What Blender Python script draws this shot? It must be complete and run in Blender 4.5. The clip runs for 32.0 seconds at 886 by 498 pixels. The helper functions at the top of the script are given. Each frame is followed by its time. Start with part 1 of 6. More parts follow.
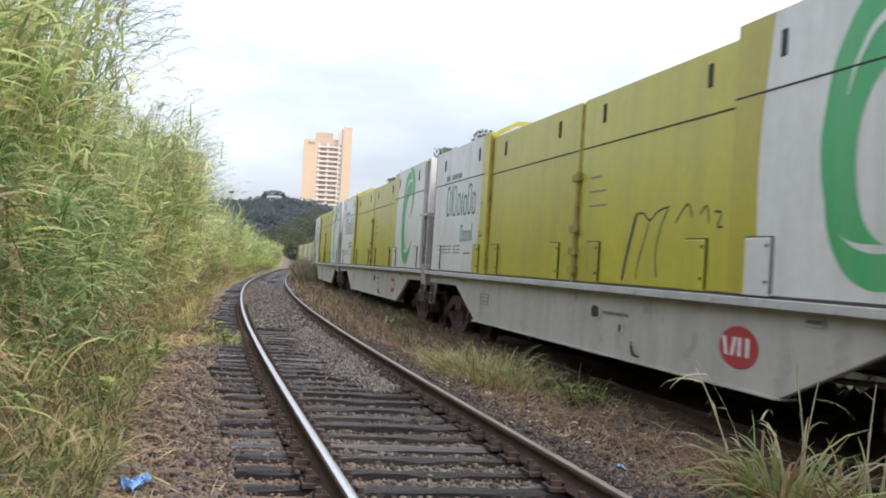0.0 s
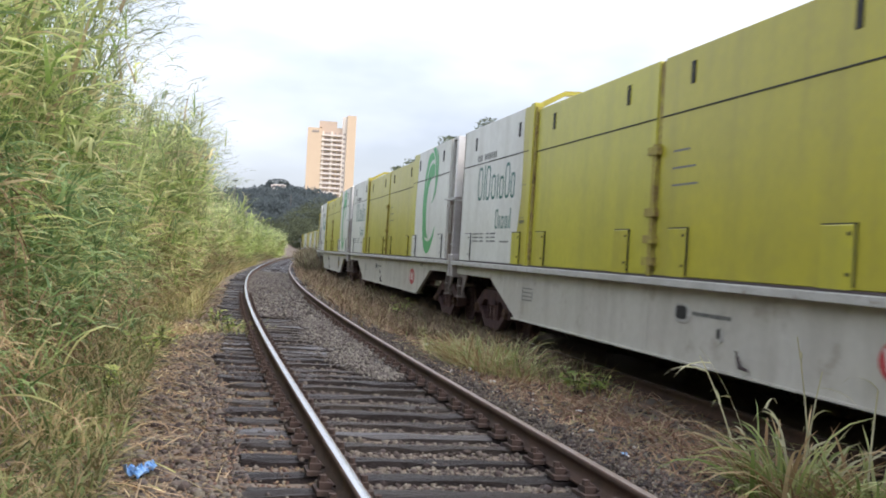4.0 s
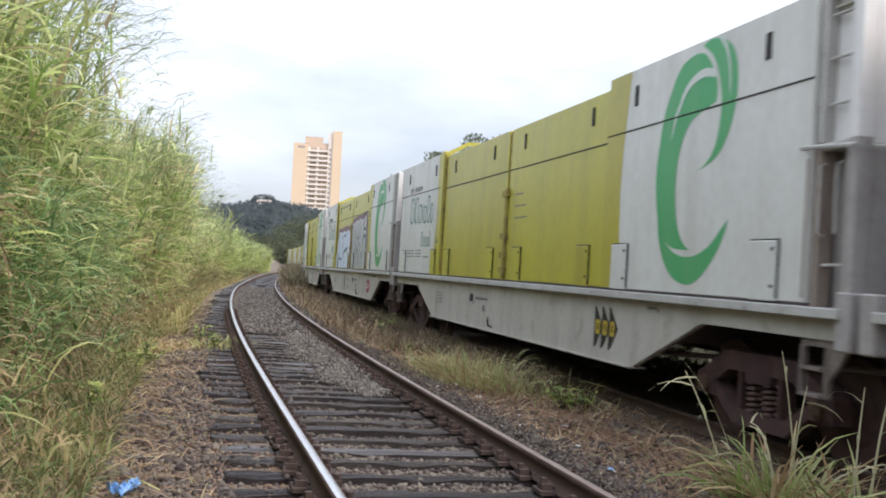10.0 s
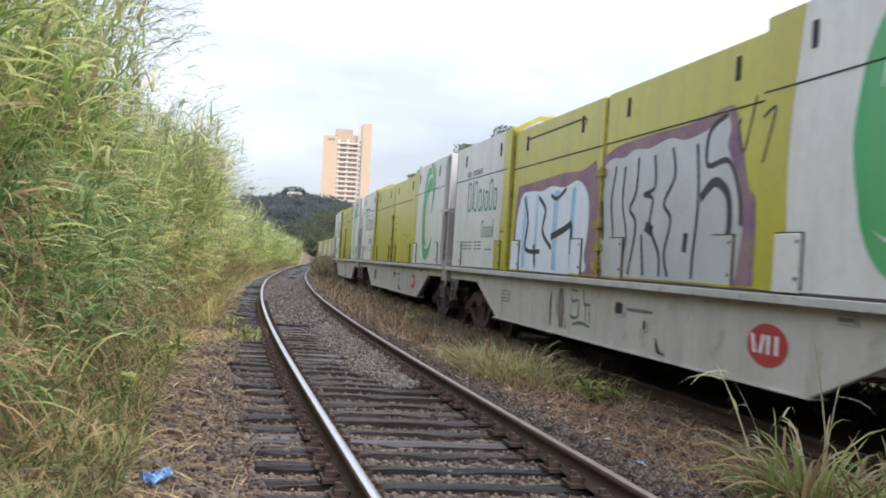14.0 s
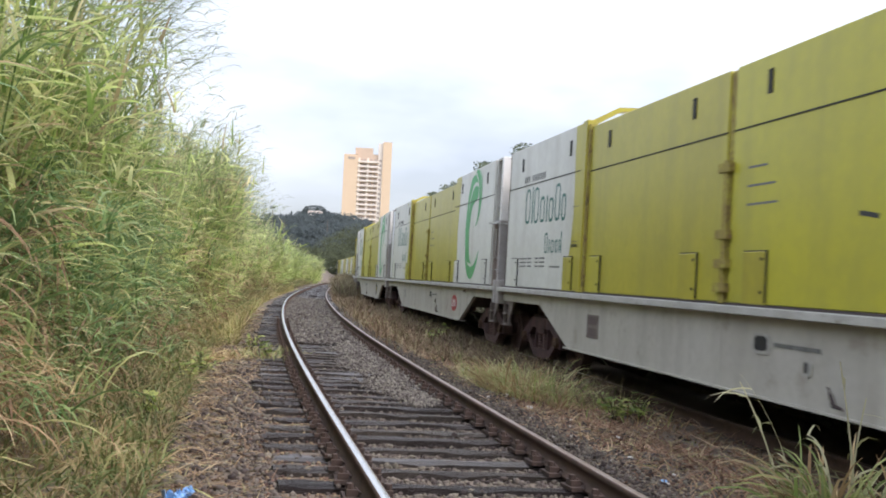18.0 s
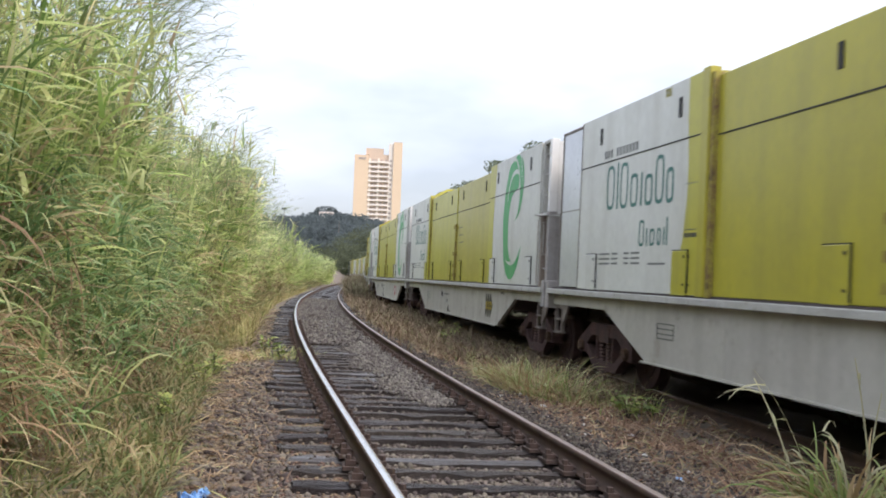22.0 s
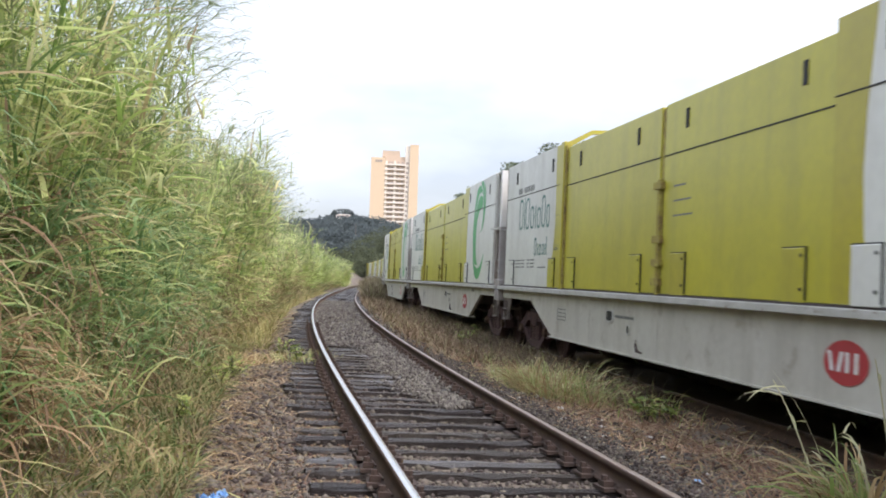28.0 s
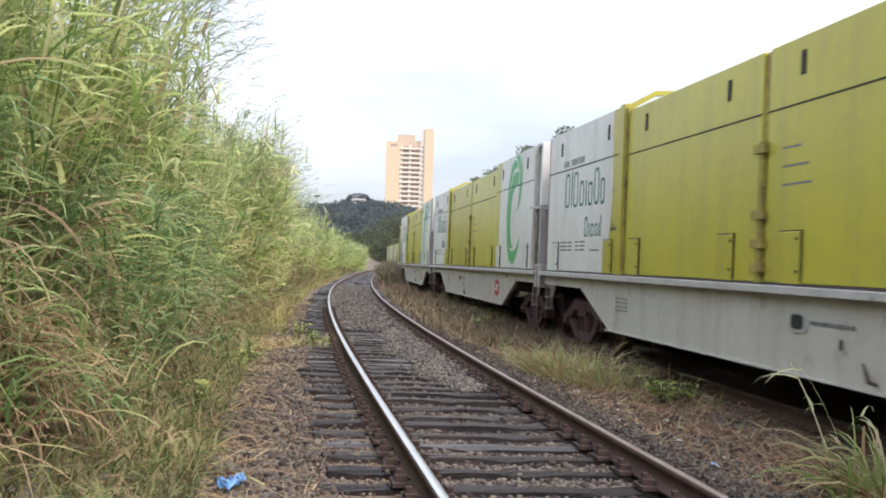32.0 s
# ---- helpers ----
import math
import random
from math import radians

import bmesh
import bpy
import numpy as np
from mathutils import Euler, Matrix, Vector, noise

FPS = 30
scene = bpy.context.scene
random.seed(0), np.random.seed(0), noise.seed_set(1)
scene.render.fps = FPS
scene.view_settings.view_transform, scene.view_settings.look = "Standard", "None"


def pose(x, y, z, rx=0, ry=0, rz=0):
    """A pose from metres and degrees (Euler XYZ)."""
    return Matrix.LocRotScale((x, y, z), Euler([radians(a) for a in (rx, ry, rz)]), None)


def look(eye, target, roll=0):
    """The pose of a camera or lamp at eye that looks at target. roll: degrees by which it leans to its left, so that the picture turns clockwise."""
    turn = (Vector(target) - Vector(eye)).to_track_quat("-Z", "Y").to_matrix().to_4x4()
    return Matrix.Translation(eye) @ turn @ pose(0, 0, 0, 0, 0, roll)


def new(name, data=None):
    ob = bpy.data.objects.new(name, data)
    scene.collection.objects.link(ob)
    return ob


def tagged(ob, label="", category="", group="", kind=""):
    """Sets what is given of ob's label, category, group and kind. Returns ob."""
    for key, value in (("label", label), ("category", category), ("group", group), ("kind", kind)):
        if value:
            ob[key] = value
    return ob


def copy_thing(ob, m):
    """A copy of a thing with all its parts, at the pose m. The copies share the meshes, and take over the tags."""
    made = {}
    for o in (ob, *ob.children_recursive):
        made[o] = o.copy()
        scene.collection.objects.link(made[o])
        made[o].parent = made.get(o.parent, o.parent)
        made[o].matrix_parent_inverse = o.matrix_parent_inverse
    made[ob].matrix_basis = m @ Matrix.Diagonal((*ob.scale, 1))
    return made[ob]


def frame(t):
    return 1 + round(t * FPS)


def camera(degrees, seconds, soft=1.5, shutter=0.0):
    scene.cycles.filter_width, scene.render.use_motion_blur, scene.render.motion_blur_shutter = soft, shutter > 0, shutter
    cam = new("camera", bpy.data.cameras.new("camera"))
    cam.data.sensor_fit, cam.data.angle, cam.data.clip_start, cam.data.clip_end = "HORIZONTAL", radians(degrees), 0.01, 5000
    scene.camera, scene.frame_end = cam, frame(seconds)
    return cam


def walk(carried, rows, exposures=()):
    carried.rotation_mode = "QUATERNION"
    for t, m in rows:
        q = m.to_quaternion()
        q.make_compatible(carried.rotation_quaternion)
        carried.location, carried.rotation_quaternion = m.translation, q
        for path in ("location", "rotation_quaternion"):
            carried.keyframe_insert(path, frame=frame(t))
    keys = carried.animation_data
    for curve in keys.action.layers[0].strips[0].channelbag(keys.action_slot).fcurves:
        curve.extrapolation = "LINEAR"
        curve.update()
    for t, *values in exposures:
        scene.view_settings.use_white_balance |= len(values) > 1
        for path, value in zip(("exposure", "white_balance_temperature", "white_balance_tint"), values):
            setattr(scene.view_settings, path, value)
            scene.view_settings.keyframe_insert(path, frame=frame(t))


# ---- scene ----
cam = camera(49.0, 32.0, soft=1.85, shutter=0.4)
# hand-held stand beside the track: seconds, yaw, pitch, roll
EXPOSURE = 0.57
TURNS = [
    (0.0, -0.23, 0.88, -2.91),
    (0.5, -0.22, 0.67, -2.92),
    (1.0, 0.07, 0.55, -3.03),
    (1.5, 0.36, 0.35, -3.07),
    (2.0, 0.51, -0.02, -3.12),
    (2.5, 0.31, -0.09, -3.14),
    (3.0, 0.14, 0.06, -3.11),
    (3.5, 0.07, 0.19, -3.00),
    (5.5, -0.20, 0.16, -2.74),
    (6.0, 0.00, 0.29, -2.82),
    (6.5, -0.05, 0.35, -2.74),
    (7.0, -0.29, 0.30, -2.88),
    (7.5, -0.20, 0.51, -2.88),
    (8.0, -0.09, 0.85, -2.51),
    (8.5, -0.18, 1.06, -2.31),
    (9.0, -0.52, 1.17, -2.61),
    (9.5, -0.80, 1.24, -2.48),
    (10.0, -0.80, 1.13, -2.83),
    (10.5, -0.20, 0.79, -2.53),
    (11.0, 0.32, 0.58, -3.00),
    (11.5, 0.69, 0.23, -2.51),
    (12.0, 0.69, -0.05, -2.78),
    (12.5, 0.70, -0.21, -2.80),
    (13.0, 0.92, -0.08, -3.08),
    (13.5, 1.01, 0.42, -2.89),
    (14.0, 0.91, 0.59, -2.93),
    (14.5, 0.99, 0.63, -2.90),
    (16.5, 1.81, 0.71, -2.90),
    (17.0, 1.84, 0.98, -2.75),
    (17.5, 1.96, 1.22, -2.67),
    (18.0, 2.16, 1.58, -2.68),
    (18.5, 2.38, 1.79, -2.60),
    (19.0, 2.49, 1.78, -2.57),
    (19.5, 2.54, 1.58, -2.55),
    (20.0, 2.57, 1.39, -2.24),
    (20.5, 2.57, 1.33, -2.29),
    (21.0, 2.62, 1.42, -2.26),
    (21.5, 2.75, 1.47, -2.07),
    (22.0, 2.84, 1.52, -2.04),
    (22.5, 2.91, 1.71, -2.12),
    (23.0, 3.13, 1.94, -1.81),
    (23.5, 3.28, 1.77, -1.71),
    (24.0, 3.44, 1.46, -1.63),
    (24.5, 3.57, 1.39, -2.01),
    (25.0, 3.68, 1.65, -2.03),
    (25.5, 3.75, 1.79, -2.21),
    (27.5, 3.78, 1.27, -2.18),
    (28.0, 3.83, 1.61, -1.85),
    (28.5, 3.83, 1.64, -1.77),
    (29.0, 4.01, 1.42, -1.57),
    (29.5, 4.21, 0.92, -1.54),
    (30.0, 4.33, 0.42, -1.59),
    (30.5, 4.40, 0.30, -1.67),
    (31.0, 4.55, 0.46, -1.59),
    (31.5, 4.67, 0.54, -1.72),
    (32.0, 4.72, 0.64, -1.64),
]
EYE = (0.0, 0.0, 1.32)
walk(cam, [(t, pose(*EYE, 90 + p, 0, w) @ pose(0, 0, 0, 0, 0, -r)) for t, w, p, r in TURNS],
     exposures=[(0, EXPOSURE, 6650, 18), (20, EXPOSURE, 6650, 18), (32, EXPOSURE + 0.12, 6700, 18)])

# ---- light ----
SUN_EL, SUN_AZ = 52.0, 128.0      # degrees; azimuth clockwise from +y
world = bpy.data.worlds.new("overcast_sky")
scene.world = world
world.use_nodes = True
wn, wl = world.node_tree.nodes, world.node_tree.links
wn.clear()
w_out = wn.new("ShaderNodeOutputWorld")
w_bg = wn.new("ShaderNodeBackground")
sky = wn.new("ShaderNodeTexSky")
sky.sky_type, sky.sun_disc = "NISHITA", False
sky.sun_elevation, sky.sun_rotation = radians(SUN_EL), radians(SUN_AZ)
sky.air_density, sky.dust_density, sky.ozone_density = 1.0, 2.0, 2.0
w_co = wn.new("ShaderNodeTexCoord")
w_map = wn.new("ShaderNodeMapping")
w_map.inputs["Scale"].default_value = (1.0, 1.0, 2.6)
w_no = wn.new("ShaderNodeTexNoise")
w_no.inputs["Scale"].default_value, w_no.inputs["Detail"].default_value, w_no.inputs["Roughness"].default_value = 2.3, 5.0, 0.5
w_ramp = wn.new("ShaderNodeValToRGB")
w_ramp.color_ramp.elements[0].position, w_ramp.color_ramp.elements[1].position = 0.42, 0.67
w_ramp.color_ramp.elements[0].color, w_ramp.color_ramp.elements[1].color = (0.45, 0.45, 0.45, 1), (1.0, 1.0, 1.0, 1)
w_mix = wn.new("ShaderNodeMixRGB")
w_mix.inputs["Color2"].default_value = (8.9, 10.1, 11.2, 1)
w_bg.inputs["Strength"].default_value = 0.1
wl.new(w_co.outputs["Generated"], w_map.inputs["Vector"])
wl.new(w_map.outputs["Vector"], w_no.inputs["Vector"])
wl.new(w_no.outputs["Fac"], w_ramp.inputs["Fac"])
wl.new(w_ramp.outputs["Color"], w_mix.inputs["Fac"])
wl.new(sky.outputs["Color"], w_mix.inputs["Color1"])
# an overcast sky is darker towards the horizon
w_sep = wn.new("ShaderNodeSeparateXYZ")
w_rise = wn.new("ShaderNodeMapRange")
w_rise.interpolation_type = "SMOOTHSTEP"
w_rise.inputs["From Min"].default_value, w_rise.inputs["From Max"].default_value = -0.05, 0.85
w_rise.inputs["To Min"].default_value, w_rise.inputs["To Max"].default_value = 0.75, 1.72
w_dim = wn.new("ShaderNodeVectorMath")
w_dim.operation = "SCALE"
wl.new(w_co.outputs["Generated"], w_sep.inputs[0])
wl.new(w_sep.outputs["Z"], w_rise.inputs["Value"])
wl.new(w_rise.outputs["Result"], w_dim.inputs["Scale"])
wl.new(w_mix.outputs["Color"], w_dim.inputs[0])
wl.new(w_dim.outputs["Vector"], w_bg.inputs["Color"])
wl.new(w_bg.outputs["Background"], w_out.inputs["Surface"])

sun = new("sun", bpy.data.lights.new("sun", "SUN"))
sun.data.energy, sun.data.angle, sun.data.color = 1.9, radians(30), (1.0, 0.95, 0.86)
sa, se = radians(SUN_AZ), radians(SUN_EL)
sun.matrix_world = look((60 * math.sin(sa) * math.cos(se), 60 * math.cos(sa) * math.cos(se), 60 * math.sin(se)), (0, 0, 0))


# ---- materials ----
def surface(name, base, second, rough=0.8, metal=0.0, scale=6.0, fine=60.0, mix=0.6, bump=0.2, streak=None, per="", tint=0.0, spots=None, bump_scale=None, spec=0.35, stretch=(1, 1, 1)):
    """Two-scale mottled surface. streak: (colour, amount) runs down; spots: (colour, amount, scale); per: island or object variation."""
    m = bpy.data.materials.new(name)
    m.use_nodes = True
    n, l = m.node_tree.nodes, m.node_tree.links
    p = n["Principled BSDF"]
    p.inputs["Metallic"].default_value, p.inputs["Specular IOR Level"].default_value = metal, spec
    co = n.new("ShaderNodeTexCoord")
    mp = n.new("ShaderNodeMapping")
    mp.inputs["Scale"].default_value = stretch
    l.new(co.outputs["Object"], mp.inputs["Vector"])
    big, small = n.new("ShaderNodeTexNoise"), n.new("ShaderNodeTexNoise")
    for tex, sc, det in ((big, scale, 5.0), (small, fine, 4.0)):
        tex.inputs["Scale"].default_value, tex.inputs["Detail"].default_value = sc, det
        l.new(mp.outputs["Vector"], tex.inputs["Vector"])
    mean = n.new("ShaderNodeMath")
    mean.operation = "MULTIPLY_ADD"
    mean.inputs[1].default_value, mean.inputs[2].default_value = 0.55, 0.0
    half = n.new("ShaderNodeMath")
    half.operation = "MULTIPLY_ADD"
    half.inputs[1].default_value = 0.45
    l.new(big.outputs["Fac"], mean.inputs[0])
    l.new(small.outputs["Fac"], half.inputs[0])
    l.new(mean.outputs[0], half.inputs[2])
    ramp = n.new("ShaderNodeMapRange")
    ramp.inputs["From Min"].default_value, ramp.inputs["From Max"].default_value = 0.36, 0.64
    ramp.inputs["To Max"].default_value = mix
    l.new(half.outputs[0], ramp.inputs["Value"])
    mx = n.new("ShaderNodeMixRGB")
    mx.inputs["Color1"].default_value, mx.inputs["Color2"].default_value = (*base, 1), (*second, 1)
    l.new(ramp.outputs["Result"], mx.inputs["Fac"])
    colour = mx.outputs["Color"]

    def layer(fac, col):
        k = n.new("ShaderNodeMixRGB")
        k.inputs["Color2"].default_value = (*col, 1)
        l.new(fac, k.inputs["Fac"])
        l.new(colour, k.inputs["Color1"])
        return k.outputs["Color"]

    if streak:
        ms = n.new("ShaderNodeMapping")
        ms.inputs["Scale"].default_value = (1.3, 1.3, 0.16)
        l.new(co.outputs["Object"], ms.inputs["Vector"])
        ns = n.new("ShaderNodeTexNoise")
        ns.inputs["Scale"].default_value, ns.inputs["Detail"].default_value = 2.0, 6.0
        l.new(ms.outputs["Vector"], ns.inputs["Vector"])
        r = n.new("ShaderNodeMapRange")
        r.inputs["From Min"].default_value, r.inputs["From Max"].default_value, r.inputs["To Max"].default_value = 0.45, 0.72, streak[1]
        l.new(ns.outputs["Fac"], r.inputs["Value"])
        colour = layer(r.outputs["Result"], streak[0])
    if spots:
        nk = n.new("ShaderNodeTexNoise")
        nk.inputs["Scale"].default_value, nk.inputs["Detail"].default_value, nk.inputs["Roughness"].default_value = spots[2], 6.0, 0.65
        l.new(mp.outputs["Vector"], nk.inputs["Vector"])
        r = n.new("ShaderNodeMapRange")
        r.inputs["From Min"].default_value, r.inputs["From Max"].default_value, r.inputs["To Max"].default_value = 0.58, 0.68, spots[1]
        l.new(nk.outputs["Fac"], r.inputs["Value"])
        colour = layer(r.outputs["Result"], spots[0])
    if per:
        src = n.new("ShaderNodeNewGeometry").outputs["Random Per Island"] if per == "island" else n.new("ShaderNodeObjectInfo").outputs["Random"]
        hs = n.new("ShaderNodeHueSaturation")
        for out, lo, hi in (("Value", 1 - tint, 1 + tint), ("Hue", 0.5 - tint * 0.07, 0.5 + tint * 0.07)):
            r = n.new("ShaderNodeMapRange")
            r.inputs["To Min"].default_value, r.inputs["To Max"].default_value = lo, hi
            l.new(src, r.inputs["Value"])
            l.new(r.outputs["Result"], hs.inputs[out])
        l.new(colour, hs.inputs["Color"])
        colour = hs.outputs["Color"]
    l.new(colour, p.inputs["Base Color"])
    rr = n.new("ShaderNodeMapRange")
    rr.inputs["To Min"].default_value, rr.inputs["To Max"].default_value = max(rough - 0.12, 0.05), min(rough + 0.12, 1)
    l.new(half.outputs[0], rr.inputs["Value"])
    l.new(rr.outputs["Result"], p.inputs["Roughness"])
    if bump:
        b = n.new("ShaderNodeBump")
        b.inputs["Strength"].default_value, b.inputs["Distance"].default_value = bump, 0.03 if bump_scale is None else bump_scale
        l.new(half.outputs[0], b.inputs["Height"])
        l.new(b.outputs["Normal"], p.inputs["Normal"])
    return m


def leaf(name, stops, rough=0.55, through_light=0.35, vary=0.35, dead=None):
    """Leaf blades: colour by island from a ramp of stops, with light passing through. dead: (colour, amount, scale) of withered patches."""
    m = bpy.data.materials.new(name)
    m.use_nodes = True
    n, l = m.node_tree.nodes, m.node_tree.links
    p = n["Principled BSDF"]
    geo = n.new("ShaderNodeNewGeometry")
    ramp = n.new("ShaderNodeValToRGB")
    cr = ramp.color_ramp
    while len(cr.elements) < len(stops):
        cr.elements.new(0.5)
    for e, (at, col) in zip(cr.elements, stops):
        e.position, e.color = at, (*col, 1)
    l.new(geo.outputs["Random Per Island"], ramp.inputs["Fac"])
    co = n.new("ShaderNodeTexCoord")
    no = n.new("ShaderNodeTexNoise")
    no.inputs["Scale"].default_value, no.inputs["Detail"].default_value = 0.9, 4.0
    l.new(co.outputs["Object"], no.inputs["Vector"])
    hs = n.new("ShaderNodeHueSaturation")
    r = n.new("ShaderNodeMapRange")
    r.inputs["From Min"].default_value, r.inputs["From Max"].default_value = 0.3, 0.7
    r.inputs["To Min"].default_value, r.inputs["To Max"].default_value = 1 - vary, 1 + vary
    l.new(no.outputs["Fac"], r.inputs["Value"])
    l.new(r.outputs["Result"], hs.inputs["Value"])
    colour = ramp.outputs["Color"]
    if dead:
        nd = n.new("ShaderNodeTexNoise")
        nd.inputs["Scale"].default_value, nd.inputs["Detail"].default_value, nd.inputs["Roughness"].default_value = dead[2], 5.0, 0.7
        l.new(co.outputs["Object"], nd.inputs["Vector"])
        rd = n.new("ShaderNodeMapRange")
        rd.inputs["From Min"].default_value, rd.inputs["From Max"].default_value, rd.inputs["To Max"].default_value = 0.54, 0.66, dead[1]
        l.new(nd.outputs["Fac"], rd.inputs["Value"])
        kd = n.new("ShaderNodeMixRGB")
        kd.inputs["Color2"].default_value = (*dead[0], 1)
        l.new(rd.outputs["Result"], kd.inputs["Fac"])
        l.new(colour, kd.inputs["Color1"])
        colour = kd.outputs["Color"]
    l.new(colour, hs.inputs["Color"])
    l.new(hs.outputs["Color"], p.inputs["Base Color"])
    p.inputs["Roughness"].default_value, p.inputs["Specular IOR Level"].default_value = rough, 0.3
    tr = n.new("ShaderNodeBsdfTranslucent")
    l.new(hs.outputs["Color"], tr.inputs["Color"])
    mixs = n.new("ShaderNodeMixShader")
    mixs.inputs["Fac"].default_value = through_light
    l.new(p.outputs["BSDF"], mixs.inputs[1])
    l.new(tr.outputs["BSDF"], mixs.inputs[2])
    l.new(mixs.outputs["Shader"], n["Material Output"].inputs["Surface"])
    return m


YELLOW = surface("yellow_paint", (0.44, 0.395, 0.035), (0.37, 0.335, 0.048), 0.36, scale=0.7, fine=9, mix=0.9, bump=0.25, streak=((0.25, 0.22, 0.06), 0.4), per="object", tint=0.08, bump_scale=0.02, spec=0.5)
WHITE = surface("white_paint", (0.615, 0.618, 0.57), (0.53, 0.53, 0.485), 0.42, scale=0.7, fine=9, mix=0.9, bump=0.25, streak=((0.40, 0.385, 0.33), 0.45), per="object", tint=0.05, bump_scale=0.02, spec=0.45)
GREY = surface("grey_frame_paint", (0.50, 0.487, 0.432), (0.42, 0.402, 0.352), 0.5, scale=0.7, fine=12, mix=0.8, bump=0.1, streak=((0.27, 0.24, 0.20), 0.5), spots=((0.24, 0.19, 0.14), 0.45, 2.2), per="object", tint=0.06)
LEDGE = surface("worn_ledge_paint", (0.47, 0.465, 0.435), (0.33, 0.32, 0.285), 0.6, scale=3, fine=40, mix=0.9, bump=0.2, spots=((0.16, 0.12, 0.08), 0.8, 9.0))
EMBLEM_WHITE = surface("white_emblem_paint", (0.60, 0.63, 0.58), (0.52, 0.57, 0.52), 0.5, scale=1.5, fine=30, mix=0.8, bump=0.0)
END_WHITE = surface("pale_end_paint", (0.74, 0.74, 0.72), (0.64, 0.63, 0.60), 0.45, scale=0.9, fine=12, mix=0.8, bump=0.1, streak=((0.45, 0.40, 0.34), 0.4))
STEEL = surface("galvanised_steel", (0.76, 0.76, 0.75), (0.66, 0.66, 0.65), 0.4, 0.0, scale=2, fine=30, mix=0.7, bump=0.1, streak=((0.24, 0.19, 0.14), 0.5))
BARE = surface("bare_sheet_steel", (0.68, 0.69, 0.72), (0.56, 0.57, 0.60), 0.30, 0.45, scale=1.2, fine=12, mix=0.8, bump=0.15)
RUSTY_YELLOW = surface("rusting_yellow_paint", (0.36, 0.32, 0.06), (0.17, 0.10, 0.05), 0.7, scale=5, fine=26, mix=1.0, bump=0.3, spots=((0.06, 0.035, 0.025), 0.9, 6.0))
SPRING = surface("rusty_spring", (0.17, 0.105, 0.092), (0.10, 0.066, 0.06), 0.8, 0.1, scale=8, fine=70, mix=1.0, bump=0.3)
CLIP = surface("rusty_clip", (0.085, 0.055, 0.045), (0.05, 0.038, 0.033), 0.85, 0.1, scale=8, fine=70, mix=1.0, bump=0.4)
RUST = surface("rusty_steel", (0.13, 0.075, 0.045), (0.065, 0.045, 0.035), 0.85, 0.1, scale=8, fine=70, mix=1.0, bump=0.4)
BOGIE = surface("rusty_cast_iron", (0.090, 0.046, 0.041), (0.048, 0.031, 0.030), 0.85, 0.05, scale=6, fine=50, mix=1.0, bump=0.35, per="object", tint=0.15)
GRIME = surface("black_grime", (0.06, 0.047, 0.048), (0.085, 0.066, 0.062), 0.85, scale=5, fine=60, mix=1.0, bump=0.3)
UNDER = surface("dusty_underframe", (0.115, 0.088, 0.084), (0.15, 0.118, 0.108), 0.9, scale=3, fine=40, mix=1.0, bump=0.3)
GRIMY = surface("grimy_grey_steel", (0.23, 0.195, 0.17), (0.12, 0.098, 0.085), 0.75, scale=4, fine=40, mix=1.0, bump=0.2)
WORN = surface("worn_grey_paint", (0.40, 0.385, 0.37), (0.31, 0.29, 0.275), 0.6, scale=2, fine=14, mix=1.0, bump=0.1, streak=((0.20, 0.16, 0.13), 0.4), spots=((0.14, 0.10, 0.08), 0.35, 5.0))
BROWN = surface("brown_stained_paint", (0.20, 0.15, 0.12), (0.30, 0.25, 0.21), 0.7, scale=3, fine=30, mix=1.0, bump=0.2, streak=((0.10, 0.07, 0.05), 0.6))
# near-black for marks and joints, and for the shadow gap at latch plates
DARK = surface("black_paint_and_shade", (0.02, 0.02, 0.02), (0.035, 0.033, 0.03), 0.7, scale=10, fine=80, bump=0.1)
LETTER = surface("grey_stencil_paint", (0.13, 0.135, 0.13), (0.2, 0.2, 0.19), 0.6, scale=10, fine=90, mix=0.8, bump=0.0)
TEAL = surface("teal_paint", (0.035, 0.14, 0.115), (0.06, 0.18, 0.15), 0.5, scale=3, fine=60, mix=0.7, bump=0.0)
GREEN = surface("green_paint", (0.045, 0.31, 0.10), (0.07, 0.37, 0.15), 0.45, scale=1.5, fine=40, mix=0.8, bump=0.0, streak=((0.16, 0.36, 0.18), 0.4))
RED = surface("red_paint", (0.42, 0.045, 0.05), (0.34, 0.05, 0.05), 0.5, scale=5, fine=60, mix=0.8, bump=0.0)
BAR_WHITE = surface("white_marking_paint", (0.7, 0.7, 0.68), (0.6, 0.6, 0.58), 0.5, scale=6, fine=60, mix=0.6, bump=0.0)
BAR_YELLOW = surface("yellow_marking_paint", (0.5, 0.36, 0.02), (0.42, 0.32, 0.05), 0.5, scale=6, fine=60, mix=0.8, bump=0.0)
SPRAY_SILVER = surface("silver_spray_paint", (0.42, 0.43, 0.43), (0.52, 0.53, 0.53), 0.45, 0.2, scale=2.5, fine=30, mix=0.9, bump=0.0)
SPRAY_WHITE = surface("white_spray_paint", (0.66, 0.69, 0.72), (0.50, 0.60, 0.68), 0.5, scale=1.6, fine=9, mix=0.8, bump=0.0, stretch=(1, 2.2, 0.5))
SPRAY_BLUE = surface("pale_blue_spray_paint", (0.22, 0.42, 0.62), (0.42, 0.58, 0.70), 0.5, scale=2.5, fine=12, mix=0.9, bump=0.0)
SPRAY_PURPLE = surface("purple_spray_paint", (0.17, 0.09, 0.17), (0.30, 0.20, 0.16), 0.6, scale=3, fine=25, mix=0.9, bump=0.0)
